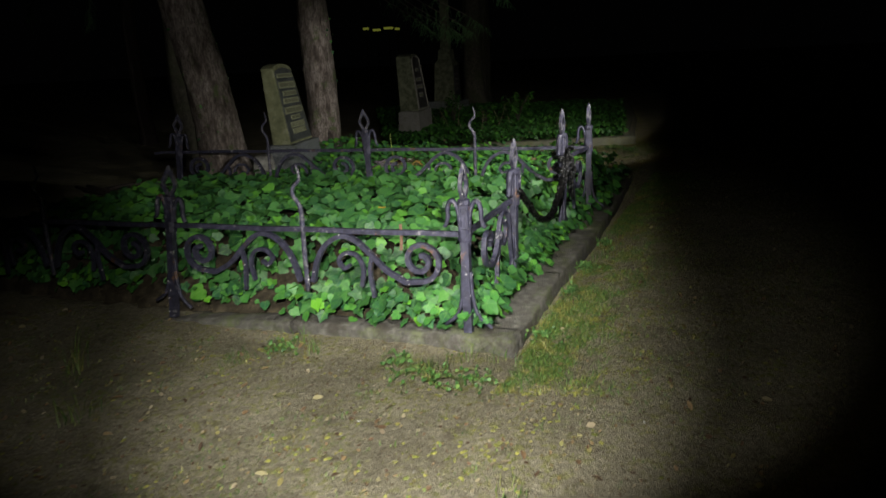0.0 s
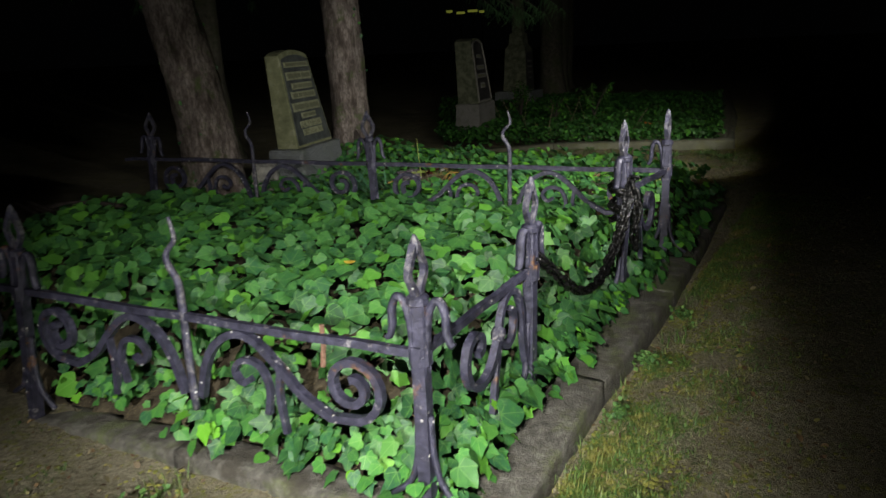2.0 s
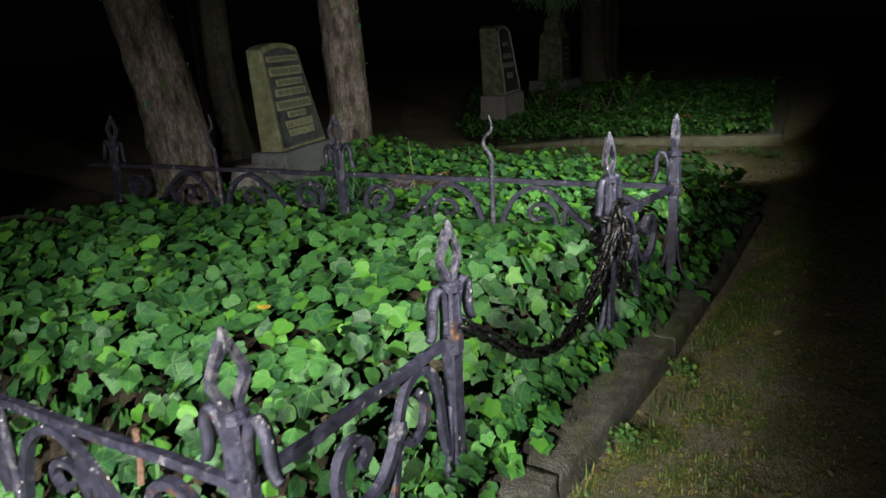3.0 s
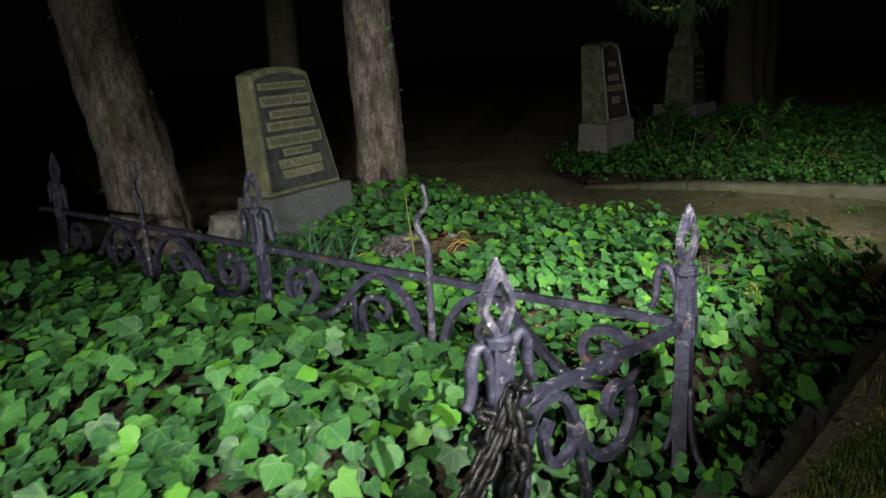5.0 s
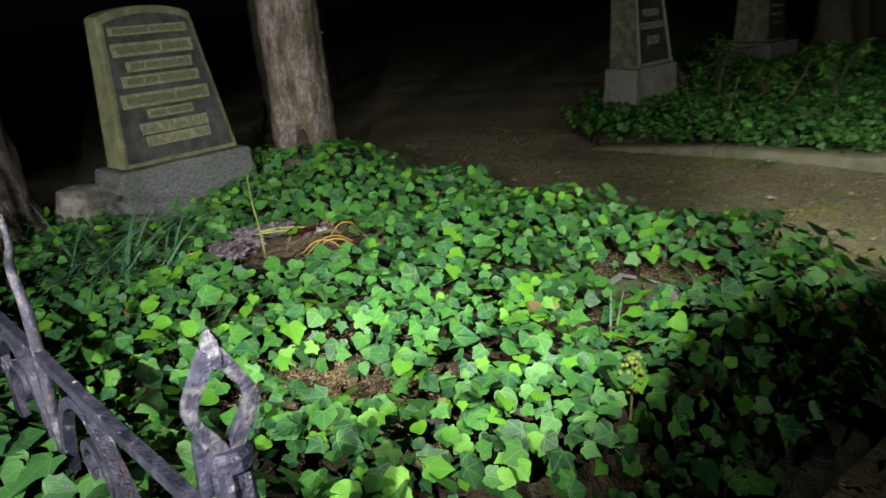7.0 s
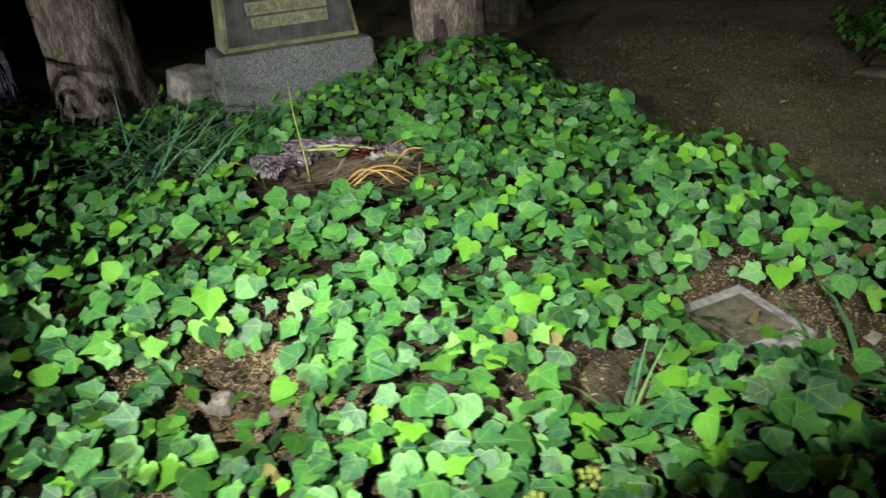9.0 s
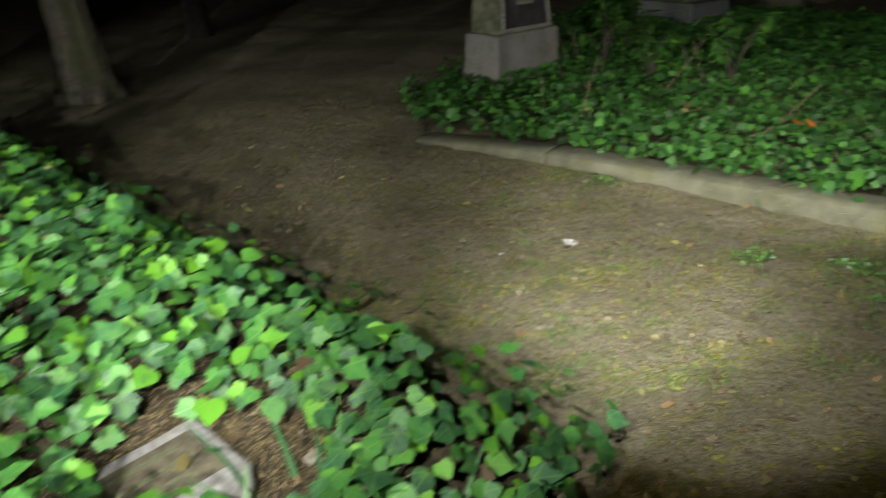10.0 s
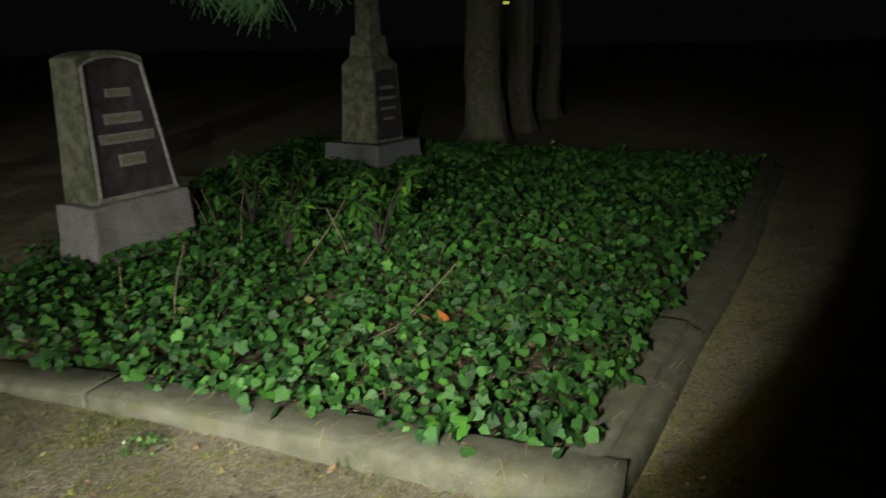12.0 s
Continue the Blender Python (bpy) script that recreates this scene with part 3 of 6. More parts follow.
def ivy_bed(label, poly, height, spacing, under, sizes, mat, keep, near, seed, tilt=0.30, overhang=0.03, lift=0.05, face=(0, -0.4)):
    """An ivy carpet: a top layer in which the leaves keep clear of each other, over a sparser lower one; under is the lower layer's share, face the way
    in which the leaves lean; near(x, y) picks the leaves that are parts of their own."""
    rng = np.random.default_rng(seed)
    lo, hi = np.min(poly, 0) - 0.1, np.max(poly, 0) + 0.1
    gx, gy = np.meshgrid(np.arange(lo[0], hi[0], spacing), np.arange(lo[1], hi[1], spacing * 0.87))
    gx = gx + (np.arange(len(gx)) % 2)[:, None] * spacing / 2
    x = (gx + rng.normal(0, 0.25 * spacing, gx.shape)).ravel()
    y = (gy + rng.normal(0, 0.25 * spacing, gy.shape)).ravel()
    m = int(len(x) * under)
    top = np.concatenate([np.ones(len(x), bool), np.zeros(m, bool)])
    x, y = np.concatenate([x, rng.uniform(lo[0], hi[0], m)]), np.concatenate([y, rng.uniform(lo[1], hi[1], m)])
    order = rng.permutation(len(x))
    x, y, top = x[order], y[order], top[order]
    e = inside(poly, x, y) + 0.05 * wobble(x, y, 9.0, seed)
    ok = (e > -overhang) & (rng.random(len(x)) < keep(x, y))
    x, y, e, top = x[ok], y[ok], e[ok], top[ok]
    rise = np.where(top, 0.55 + 0.45 * rng.random(len(x)) + 0.25 * wobble(x, y, 7.0, seed + 1.0), 0.4 * rng.random(len(x)))
    z = np.where(e > 0.0, height(x, y), np.maximum(height(x, y) - 0.02, brim(y))) + lift * np.clip(rise, 0, 1.3)
    n = normals_of(height, x, y)
    gx, gy = inside(poly, x - 0.01, y) - inside(poly, x + 0.01, y), inside(poly, x, y - 0.01) - inside(poly, x, y + 0.01)
    rim = smoothstep((0.07 - e) / 0.09)
    out = np.stack([gx, gy, np.zeros(len(x))], -1) / (np.hypot(gx, gy)[:, None] + 1e-9)
    n = n + np.array([face[0], face[1], 0.0]) * (1 - rim)[:, None] + 0.9 * rim[:, None] * out
    n /= np.linalg.norm(n, axis=1, keepdims=True)
    spin = np.where(rim > 0.3, np.arctan2(gy, gx) + rng.normal(0, 0.7, len(x)), math.atan2(face[1], face[0]) + rng.normal(0, 1.0, len(x)))
    frames = turn_arrays(rng, n, spin, tilt)
    size = (sizes[0] + (sizes[1] - sizes[0]) * rng.beta(1.6, 2.2, len(x))) * np.where(rng.random(len(x)) < 0.18, 0.68, 1.0)
    own = near(x, y)
    own &= np.cumsum(own) <= 300
    bed = thing("ivy_bed", Matrix(), label, "ivy")
    all_v, all_f, all_uv, start = [], [], [], 0
    pick = rng.integers(0, len(IVY_SHAPES), len(x))
    for s, shape in enumerate(IVY_SHAPES):
        sel = np.where((pick == s) & ~own)[0]
        v, f, uv = leaf_arrays(shape, rng, len(sel))
        w = np.einsum("nij,nkj->nki", frames[sel], v * size[sel, None, None]) + np.stack([x, y, z], -1)[sel, None, :]
        k = v.shape[1]
        all_v.append(w.reshape(-1, 3))
        all_uv.append(uv.reshape(-1, 2))
        all_f.append((f[None] + start + k * np.arange(len(sel))[:, None, None]).reshape(-1, 3))
        start += k * len(sel)
    rest = part("leaves", arrays_mesh("leaves", np.concatenate(all_v), np.concatenate(all_f), mat, np.concatenate(all_uv), True), mat, bed)
    tagged(rest, kind="stuff")
    shared = []
    for shape in IVY_SHAPES:
        for j in range(2):
            v, f, uv = leaf_arrays(shape, rng, 1)
            shared.append(arrays_mesh("leaf", v[0], f, mat, uv[0], True))
    for i in np.where(own)[0]:
        ob = part("leaf", shared[int(pick[i]) * 2 + int(i) % 2], mat, bed)
        m = Matrix([[*frames[i][r], 0] for r in range(3)] + [[0, 0, 0, 1]])
        ob.matrix_basis = Matrix.Translation((x[i], y[i], z[i])) @ m @ Matrix.Scale(size[i], 4)
    return bed


def bare_b(x, y):
    k = np.ones_like(x)
    for bx, by, r, _ in BARE_B:
        k = np.minimum(k, smoothstep((np.hypot(x - bx, y - by) + 0.22 * r * wobble(x, y, 13.0, bx) - 0.55 * r) / (0.4 * r)))
    k = np.minimum(k, smoothstep((np.hypot((x + 0.94) / 1.2, (y - 7.70) / 1.3) - 0.25) / 0.08))
    return np.where(np.hypot((x + 1.48) * 0.8, y - 7.15) < 0.28, 0.30, np.clip(k, 0.03, 1))


def front_soil(x, y):
    e = inside(PLOT_A, x, y)
    bare = (x < -0.75) & (e < 0.14 + 0.06 * wobble(x, y, 5.0, 0.7)) & (y < 4.45)
    return np.where(bare, np.where(wobble(x, y, 6.0, 2.2) > 0.25, 0.55, 0.12), 1.0)


ivy_bed("dense carpet of glossy green ivy filling the fenced plot", PLOT_A, plot_a, 0.064, 0.35, (0.050, 0.110), IVY_EVEN, front_soil,
        lambda x, y: (y < 4.2) & (x > -1.2), 11, lift=0.15, overhang=0.07, tilt=0.34, face=(0.16, -0.40))
ivy_bed("bright young ivy shoots spilling over the kerb", PLOT_A, plot_a, 0.050, 0.8, (0.036, 0.074), IVY,
        lambda x, y: np.where((inside(PLOT_A, x, y) < 0.14) & (y < 6.0) & (y + 0.27 * x < 3.95 + 1.2 * np.clip(x + 0.3, 0, 1) * 3), np.where((x > -0.75) | (wobble(x, y, 6.0, 2.2) > 0.1), 0.8, 0.10), 0.0), lambda x, y: (y < 5.0) & (x > -1.2), 14, lift=0.13, overhang=0.10, tilt=0.36, face=(0.16, -0.44))
ivy_bed("green ivy covering a grave mound below a headstone", PLOT_B, plot_b, 0.056, 0.34, (0.034, 0.090), IVY, bare_b,
        lambda x, y: (x > -0.6) & (y > 6.9) & (y < 8.4), 12, overhang=0.07, lift=0.14, tilt=0.38, face=(0.30, -0.20))
ivy_bed("dark small-leaved ivy thick over a wide kerbed plot", PLOT_C, plot_c, 0.043, 0.40, (0.026, 0.076), IVY_DARK,
        lambda x, y: np.where((x < -0.2) & (y < 11.95), 0.45, 0.84), lambda x, y: (y < 12.2) & (x > 0.0), 13, tilt=0.66, lift=0.12, overhang=0.06, face=(0.12, -0.20))


# ---- wrought iron fence ----
RAIL, FOOT = 0.46, 0.0


def spiral(cx, cz, r0, r1, turns, end, n=26):
    """From the inside out, ending at the angle end (degrees), counter-clockwise."""
    out = []
    for i in range(n + 1):
        t = i / n
        a = radians(end - 360 * turns * (1 - t))
        r = r0 + (r1 - r0) * t
        out.append((cx + r * math.cos(a), 0, cz + r * math.sin(a)))
    return out


def scroll_bars(length):
    """Bars of a half panel, from the post at x = 0 to the middle at x = length; z from the rail."""
    k = length / 0.94
    big = spiral(0.25, -0.14, 0.028, 0.118, 1.55, -80) + smooth_line(
        [(0.34, 0, -0.262), (0.45, 0, -0.20), (0.54, 0, -0.11), (0.63, 0, -0.035), (0.71, 0, -0.02), (0.80, 0, -0.07), (0.86, 0, -0.16), (0.90, 0, -0.29)], 5)
    curl = smooth_line([(0.60, 0, -0.30), (0.585, 0, -0.20), (0.62, 0, -0.125), (0.69, 0, -0.115), (0.73, 0, -0.16), (0.70, 0, -0.20), (0.66, 0, -0.18)], 6)
    strap = smooth_line([(0.53, 0, -0.12), (0.545, 0, -0.22), (0.53, 0, -0.36)], 4)
    return [([(x * k, y, z) for x, y, z in line], r) for line, r in ((big, 0.0165), (curl, 0.013), (strap, 0.013))]


def side_bars():
    """Bars of a short side panel, 0.77 long: an open scroll, a small hook and an arch that spring from one clamp, on a bent stem."""
    stem = smooth_line([(0.455, 0, -0.42), (0.475, 0, -0.30), (0.500, 0, -0.20), (0.510, 0, -0.135)], 4)
    left = smooth_line([(0.510, 0, -0.135), (0.480, 0, -0.19), (0.430, 0, -0.245), (0.360, 0, -0.265), (0.295, 0, -0.235), (0.265, 0, -0.165), (0.285, 0, -0.095), (0.335, 0, -0.070), (0.375, 0, -0.095), (0.375, 0, -0.135), (0.345, 0, -0.145)], 5)
    right = smooth_line([(0.510, 0, -0.135), (0.535, 0, -0.185), (0.580, 0, -0.205), (0.625, 0, -0.175), (0.635, 0, -0.115), (0.610, 0, -0.075)], 5)
    arch = smooth_line([(0.510, 0, -0.135), (0.530, 0, -0.075), (0.570, 0, -0.022), (0.625, 0, -0.012), (0.675, 0, -0.050), (0.700, 0, -0.13), (0.712, 0, -0.24), (0.735, 0, -0.34)], 5)
    return ((stem, 0.014), (left, 0.0165), (right, 0.0145), (arch, 0.0145))


def sloped(line, x0, sign, z0, slope):
    return [(x0 + sign * x, y, z0 + z + slope * (x0 + sign * x)) for x, y, z in line]


def post_mesh():
    """A post with bundled shaft, hooks, eye-shaped finial and spread feet; rail height is RAIL."""
    bm = bmesh.new()
    sweep(bm, [(0, 0, -0.12), (0, 0, 0.10), (0, 0, RAIL - 0.04), (0, 0, RAIL + 0.16)], [0.031, 0.031, 0.030, 0.027], 4)
    for sx, sy in ((1, 1), (1, -1), (-1, 1), (-1, -1)):
        sweep(bm, [(sx * 0.018, sy * 0.015, RAIL - 0.06), (sx * 0.020, sy * 0.015, RAIL + 0.02), (sx * 0.016, sy * 0.013, RAIL + 0.165)], [0.007, 0.011, 0.009], 6)
    return mesh_of("shaft", bm, IRON)


def collar_mesh():
    bm = bmesh.new()
    sweep(bm, [(0, 0, RAIL + 0.155), (0, 0, RAIL + 0.16), (0, 0, RAIL + 0.18), (0, 0, RAIL + 0.187)], [0.026, 0.034, 0.034, 0.024], 10)
    return mesh_of("collar", bm, IRON)


def socket_mesh():
    bm = bmesh.new()
    sweep(bm, [(0, 0, RAIL - 0.03), (0, 0, RAIL + 0.03)], [0.036, 0.036], 8)
    return mesh_of("rail_socket", bm, IRON)


def finial_mesh():
    """An eye of two flat bars that meet in a worn spike."""
    bm = bmesh.new()
    for s, bow in ((1, 0.004), (-1, -0.003)):
        line = smooth_line([(s * 0.008, 0, RAIL + 0.178), (s * 0.018, 0, RAIL + 0.203), (s * 0.036 + bow, 0, RAIL + 0.240), (s * 0.037 + bow, 0, RAIL + 0.266), (s * 0.022, 0, RAIL + 0.302), (s * 0.004, 0, RAIL + 0.334)], 5)
        sweep(bm, line, [0.0150 - 0.0025 * math.sin(math.pi * i / (len(line) - 1)) for i in range(len(line))], 4, 1.1)
    sweep(bm, [(0, 0, RAIL + 0.312), (0.002, 0, RAIL + 0.330), (0.002, 0, RAIL + 0.350), (-0.001, 0, RAIL + 0.366)], [0.015, 0.0165, 0.012, 0.004], 6)
    return mesh_of("finial", bm, WORN)


def hook_mesh(s):
    bm = bmesh.new()
    line = smooth_line([(s * 0.026, 0, RAIL + 0.02), (s * 0.032, 0, RAIL + 0.11), (s * 0.048, 0, RAIL + 0.163), (s * 0.072, 0, RAIL + 0.172), (s * 0.088, 0, RAIL + 0.135), (s * 0.090, 0, RAIL + 0.085), (s * 0.100, 0, RAIL + 0.048), (s * 0.112, 0, RAIL + 0.040)], 5)
    sweep(bm, line, [0.0098 + 0.0032 * math.sin(math.pi * i / (len(line) - 1)) for i in range(len(line))], 6, 1.45)
    return mesh_of("hook", bm, IRON, True)


def foot_mesh(s):
    bm = bmesh.new()
    sweep(bm, smooth_line([(s * 0.022, 0, 0.26), (s * 0.030, 0, 0.12), (s * 0.06, 0, 0.02), (s * 0.13, 0, -0.04)], 5), [0.011] * 15 + [0.009], 6, 1.2)
    return mesh_of("foot", bm, IRON, True)


POST = {"shaft": [post_mesh()], "collar": [collar_mesh()], "rail_socket": [socket_mesh()], "finial": [finial_mesh()], "hook": [hook_mesh(1), hook_mesh(-1)], "foot": [foot_mesh(1), foot_mesh(-1)]}


def add_post(fence, x, dz, lean=(0, 0), turn=0.0, hooks=2):
    """A post under a fence, made of its own pieces; turn spins its finial against the run, hooks is their number."""
    root = part("post", POST["shaft"][0], IRON, fence)
    root.matrix_basis = Matrix.Translation((x, 0, dz)) @ Matrix.Rotation(radians(lean[0]), 4, "Y") @ Matrix.Rotation(radians(lean[1]), 4, "X")
    for name in ("collar", "rail_socket", "finial", "hook", "foot"):
        for me in POST[name][:hooks] if name == "hook" else POST[name]:
            ob = part(name, me, IRON, root)
            if name == "finial":
                ob.matrix_basis = Matrix.Rotation(radians(turn), 4, "Z")


def add_panel(fence, x0, x1, z0, slope, wavy=True):
    """Rail, scrolls and, in long panels, a wavy middle spike between two posts."""
    bm = bmesh.new()
    sweep(bm, [(x0 + (x1 - x0) * i / 8, 0, z0 + RAIL + slope * (x0 + (x1 - x0) * i / 8) + 0.003 * math.sin(i * 2.1 + x0)) for i in range(9)], 0.0190, 4, 0.85)
    part("rail", bm, IRON, fence)
    half = (x1 - x0) / 2
    sides = ((x0, 1, half), (x1, -1, half)) if wavy else ()
    if not wavy:
        for line, r in side_bars():
            bm = bmesh.new()
            sweep(bm, sloped(line, x0, 1, z0 + RAIL - 0.012, slope), 1.15 * r, 4, 1.05)
            part("scroll", bm, IRON, fence)
        bm = bmesh.new()
        zc = z0 + RAIL - 0.147 + slope * (x0 + 0.51)
        sweep(bm, [(x0 + 0.496, 0, zc - 0.022), (x0 + 0.510, 0, zc), (x0 + 0.520, 0, zc + 0.022)], [0.022, 0.028, 0.021], 8)
        part("clamp", bm, WORN, fence, "worn pale iron clamp")
    for base, sign, length in sides:
        for line, r in scroll_bars(length):
            bm = bmesh.new()
            sweep(bm, sloped(line, base, sign, z0 + RAIL - 0.012, slope), 1.15 * r, 4, 1.05)
            part("scroll", bm, IRON, fence)
    if wavy:
        mid, zr = x0 + half, z0 + RAIL + slope * (x0 + half)
        bm = bmesh.new()
        line = smooth_line([(mid, 0, zr - 0.36), (mid, 0, zr - 0.1), (mid - 0.004, 0, zr + 0.08), (mid + 0.006, 0, zr + 0.14), (mid + 0.038, 0, zr + 0.19),
                            (mid + 0.034, 0, zr + 0.235), (mid - 0.006, 0, zr + 0.275), (mid - 0.008, 0, zr + 0.31), (mid + 0.004, 0, zr + 0.36)], 5)
        sweep(bm, line, [0.0155 - 0.0085 * max(0, (i - 10) / (len(line) - 11)) for i in range(len(line))], 6)
        part("wavy_spike", bm, WORN, fence, smooth=True)


def fence_run(label, a, b, za, zb, posts, wavy):
    """A run from a to b (plan), whose rail lies RAIL above za and zb."""
    d = Vector((b[0] - a[0], b[1] - a[1]))
    m = Matrix.Translation((a[0], a[1], za)) @ Matrix.Rotation(math.atan2(d.y, d.x), 4, "Z")
    fence = thing("grave_fence", m, label, "iron fence", "fence round the ivy plot")
    slope = (zb - za) / d.length
    for x0, x1 in zip(posts, posts[1:]):
        add_panel(fence, x0 * d.length, x1 * d.length, 0.0, slope, wavy)
    return fence, d.length, slope


LONG = "rusty dark wrought-iron grave fence with scrolls and wavy spikes"
front, l, s = fence_run(LONG, (0.12, 3.44), (-3.56, 4.28), 0.118, 0.10, [0, 0.503, 1], True)
add_post(front, 0.0, 0.0, (0, 0), -94.0)
add_post(front, 0.503 * l, s * 0.503 * l, (-7, 0))
add_post(front, l, s * l, (-5, 3))
# a rusted clamp on the front rail
bm = bmesh.new()
sweep(bm, [(0.36, 0.0, RAIL - 0.10), (0.36, -0.012, RAIL - 0.03), (0.362, -0.014, RAIL + 0.04)], 0.009, 6)
RUST = material("orange rust", mottled((0.09, 0.045, 0.028), (0.20, 0.12, 0.085), 60.0), 0.85, bump=0.5)
part("clamp", bm, RUST, front, "rusty wire clamp")

back, l, s = fence_run(LONG, (0.94, 6.065), (-2.98, 6.58), 0.212, 0.235, [0, 0.495, 1], True)
add_post(back, 0.0, 0.0, (0, 0), -99.0, 1)
add_post(back, 0.495 * l, s * 0.495 * l, (2, 0))
add_post(back, l, s * l, (-6, 0))
bm = bmesh.new()
sweep(bm, [(l, 0, s * l + RAIL), (l + 0.12, 0, s * l + RAIL + 0.0), (l + 0.22, 0, s * l + RAIL - 0.01)], 0.018, 4)
part("rail", bm, IRON, back)

SHORT = "short wrought-iron fence panel with a scroll beside a chained opening"
near_side, l, s = fence_run(SHORT, (0.12, 3.44), (0.345, 4.18), 0.118, 0.150, [0, 1], False)
add_post(near_side, l, s * l, (0, 1))
far_side, l, s = fence_run(SHORT, (0.94, 6.065), (0.69, 5.33), 0.212, 0.228, [0, 1], False)
add_post(far_side, l, s * l, (0, 0))


# ---- chain across the opening ----
def link_mesh():
    bm = bmesh.new()
    ring = []
    for i in range(14):
        a = 2 * math.pi * i / 14
        ring.append(Vector((0.026 * math.cos(a) + math.copysign(0.010, math.cos(a)), 0.017 * math.sin(a), 0)))
    rows = []
    for i, p in enumerate(ring):
        d = (ring[(i + 1) % 14] - ring[i - 1]).normalized()
        side = Vector((-d.y, d.x, 0))
        rows.append([bm.verts.new(p + 0.0088 * (math.cos(b) * side + math.sin(b) * Vector((0, 0, 1)))) for b in (2 * math.pi * j / 6 for j in range(6))])
    for i in range(14):
        for j in range(6):
            bm.faces.new((rows[i][j], rows[(i + 1) % 14][j], rows[(i + 1) % 14][(j + 1) % 6], rows[i][(j + 1) % 6]))
    return mesh_of("link", bm, CHAIN, True)


def build_chain():
    chain = thing("chain", Matrix.Translation((0.37, 4.22, 0.60)), "heavy dark steel chain sagging between two iron posts", "chain")
    me = link_mesh()
    base = Vector((0.37, 4.22, 0.60))
    a, b = Vector((0.392, 4.21, 0.64)), Vector((0.725, 5.31, 0.74))

    def hang(t, off):
        p = a.lerp(b, t)
        u = t ** 1.2
        p.z -= 4 * 0.34 * u * (1 - u)
        return p + off * Vector((0.95, -0.3, 0)) * math.sin(9 * t) + Vector((0, 0, off * math.cos(9 * t)))

    def lay(points):
        line = smooth_line(points, 6)
        done, k = 0.0, 0
        for p, q in zip(line, line[1:]):
            d = q - p
            while done <= d.length:
                c = p + d.normalized() * done
                ob = part("link", me, CHAIN, chain)
                x = d.normalized()
                y = x.cross(Vector((0.3, 0.2, 1))).normalized()
                m = Matrix((x, y, x.cross(y))).transposed().to_4x4() @ Matrix.Rotation(radians(90 * (k % 2) + 20 * math.sin(k)), 4, "X")
                ob.matrix_basis = Matrix.Translation(c - base) @ m
                done, k = done + 0.038, k + 1
            done -= d.length

    lay([hang(i / 14, 0.0) for i in range(15)])
    lay([hang(i / 14, 0.014) for i in range(10, 15)])
    c = Vector((0.69, 5.33, 0))
    wrap = [c + Vector((0.055 * math.cos(u * 1.1), 0.055 * math.sin(u * 1.1), 0.76 - 0.016 * u)) for u in range(0, 15)]
    lay(wrap)
    lay([c + Vector((0.05, -0.04, 0.72)), c + Vector((0.075, -0.06, 0.62)), c + Vector((0.06, -0.07, 0.50)), c + Vector((0.07, -0.05, 0.40))])
    lay([Vector((0.352, 4.195, 0.64)), Vector((0.376, 4.208, 0.655)), Vector((0.396, 4.22, 0.63))])


build_chain()


# ---- headstones ----
def slab(bm, w0, w1, depth0, depth1, h, arch=0.05, lean=0.0, bevel=0.012):
    """A tapered slab with an arched top, front at +x, width along y, standing at z = 0."""
    n = 12
    outline = [(-w0 / 2, 0)] + [(-w1 / 2, h - arch)] + [(-w1 / 2 + w1 * i / n, h - arch + arch * math.sin(math.pi * i / n) ** 0.7) for i in range(1, n)] + [(w1 / 2, h - arch), (w0 / 2, 0)]

    def ring(front):
        out = []
        for y, z in outline:
            k = z / h
            d = depth0 + (depth1 - depth0) * k
            out.append(bm.verts.new(((d / 2 if front else -d / 2) - lean * z, y, z)))
        return out

    f, b = ring(True), ring(False)
    bm.faces.new(f)
    bm.faces.new(b[::-1])
    for i in range(len(f)):
        j = (i + 1) % len(f)
        bm.faces.new((f[j], f[i], b[i], b[j]))
    bmesh.ops.recalc_face_normals(bm, faces=bm.faces[:])
    if bevel:
        bmesh.ops.bevel(bm, geom=bm.edges[:], offset=bevel, segments=2, affect="EDGES", profile=0.6)
    return bm


def on_face(ob, depth0, depth1, h, lean, y, z, proud):
    k = z / h
    ob.matrix_basis = Matrix.Translation(((depth0 + (depth1 - depth0) * k) / 2 - lean * z + proud, y, z)) @ Matrix.Rotation(-math.atan(lean - (depth1 - depth0) / 2 / h), 4, "Y")


def bar(w, hgt, d, bevel=0.003):
    bm = bmesh.new()
    bmesh.ops.create_cube(bm, size=1.0, matrix=Matrix.Diagonal((d, w, hgt, 1)))
    bmesh.ops.bevel(bm, geom=bm.edges[:], offset=bevel, segments=1, affect="EDGES")
    return bm


def letters(text, width, deep):
    """Raised lettering, facing +x, centred along y, standing on z = 0."""
    cu = bpy.data.curves.new("lettering", "FONT")
    cu.body, cu.align_x, cu.extrude = text, "CENTER", deep
    ob = bpy.data.objects.new("lettering", cu)
    me = bpy.data.meshes.new_from_object(ob)
    bpy.data.objects.remove(ob)
    wide = max(v.co.x for v in me.vertices) - min(v.co.x for v in me.vertices)
    k = width / wide
    me.transform(Matrix(((0, 0, 1, 0), (k, 0, 0, 0), (0, k, 0, 0), (0, 0, 0, 1))))
    me.materials.clear()
    me.materials.append(CARVED)
    return me


CARVED = material("worn dark lettering", mottled((0.085, 0.092, 0.055), (0.155, 0.16, 0.10), 60.0), 0.85, bump=0.6)


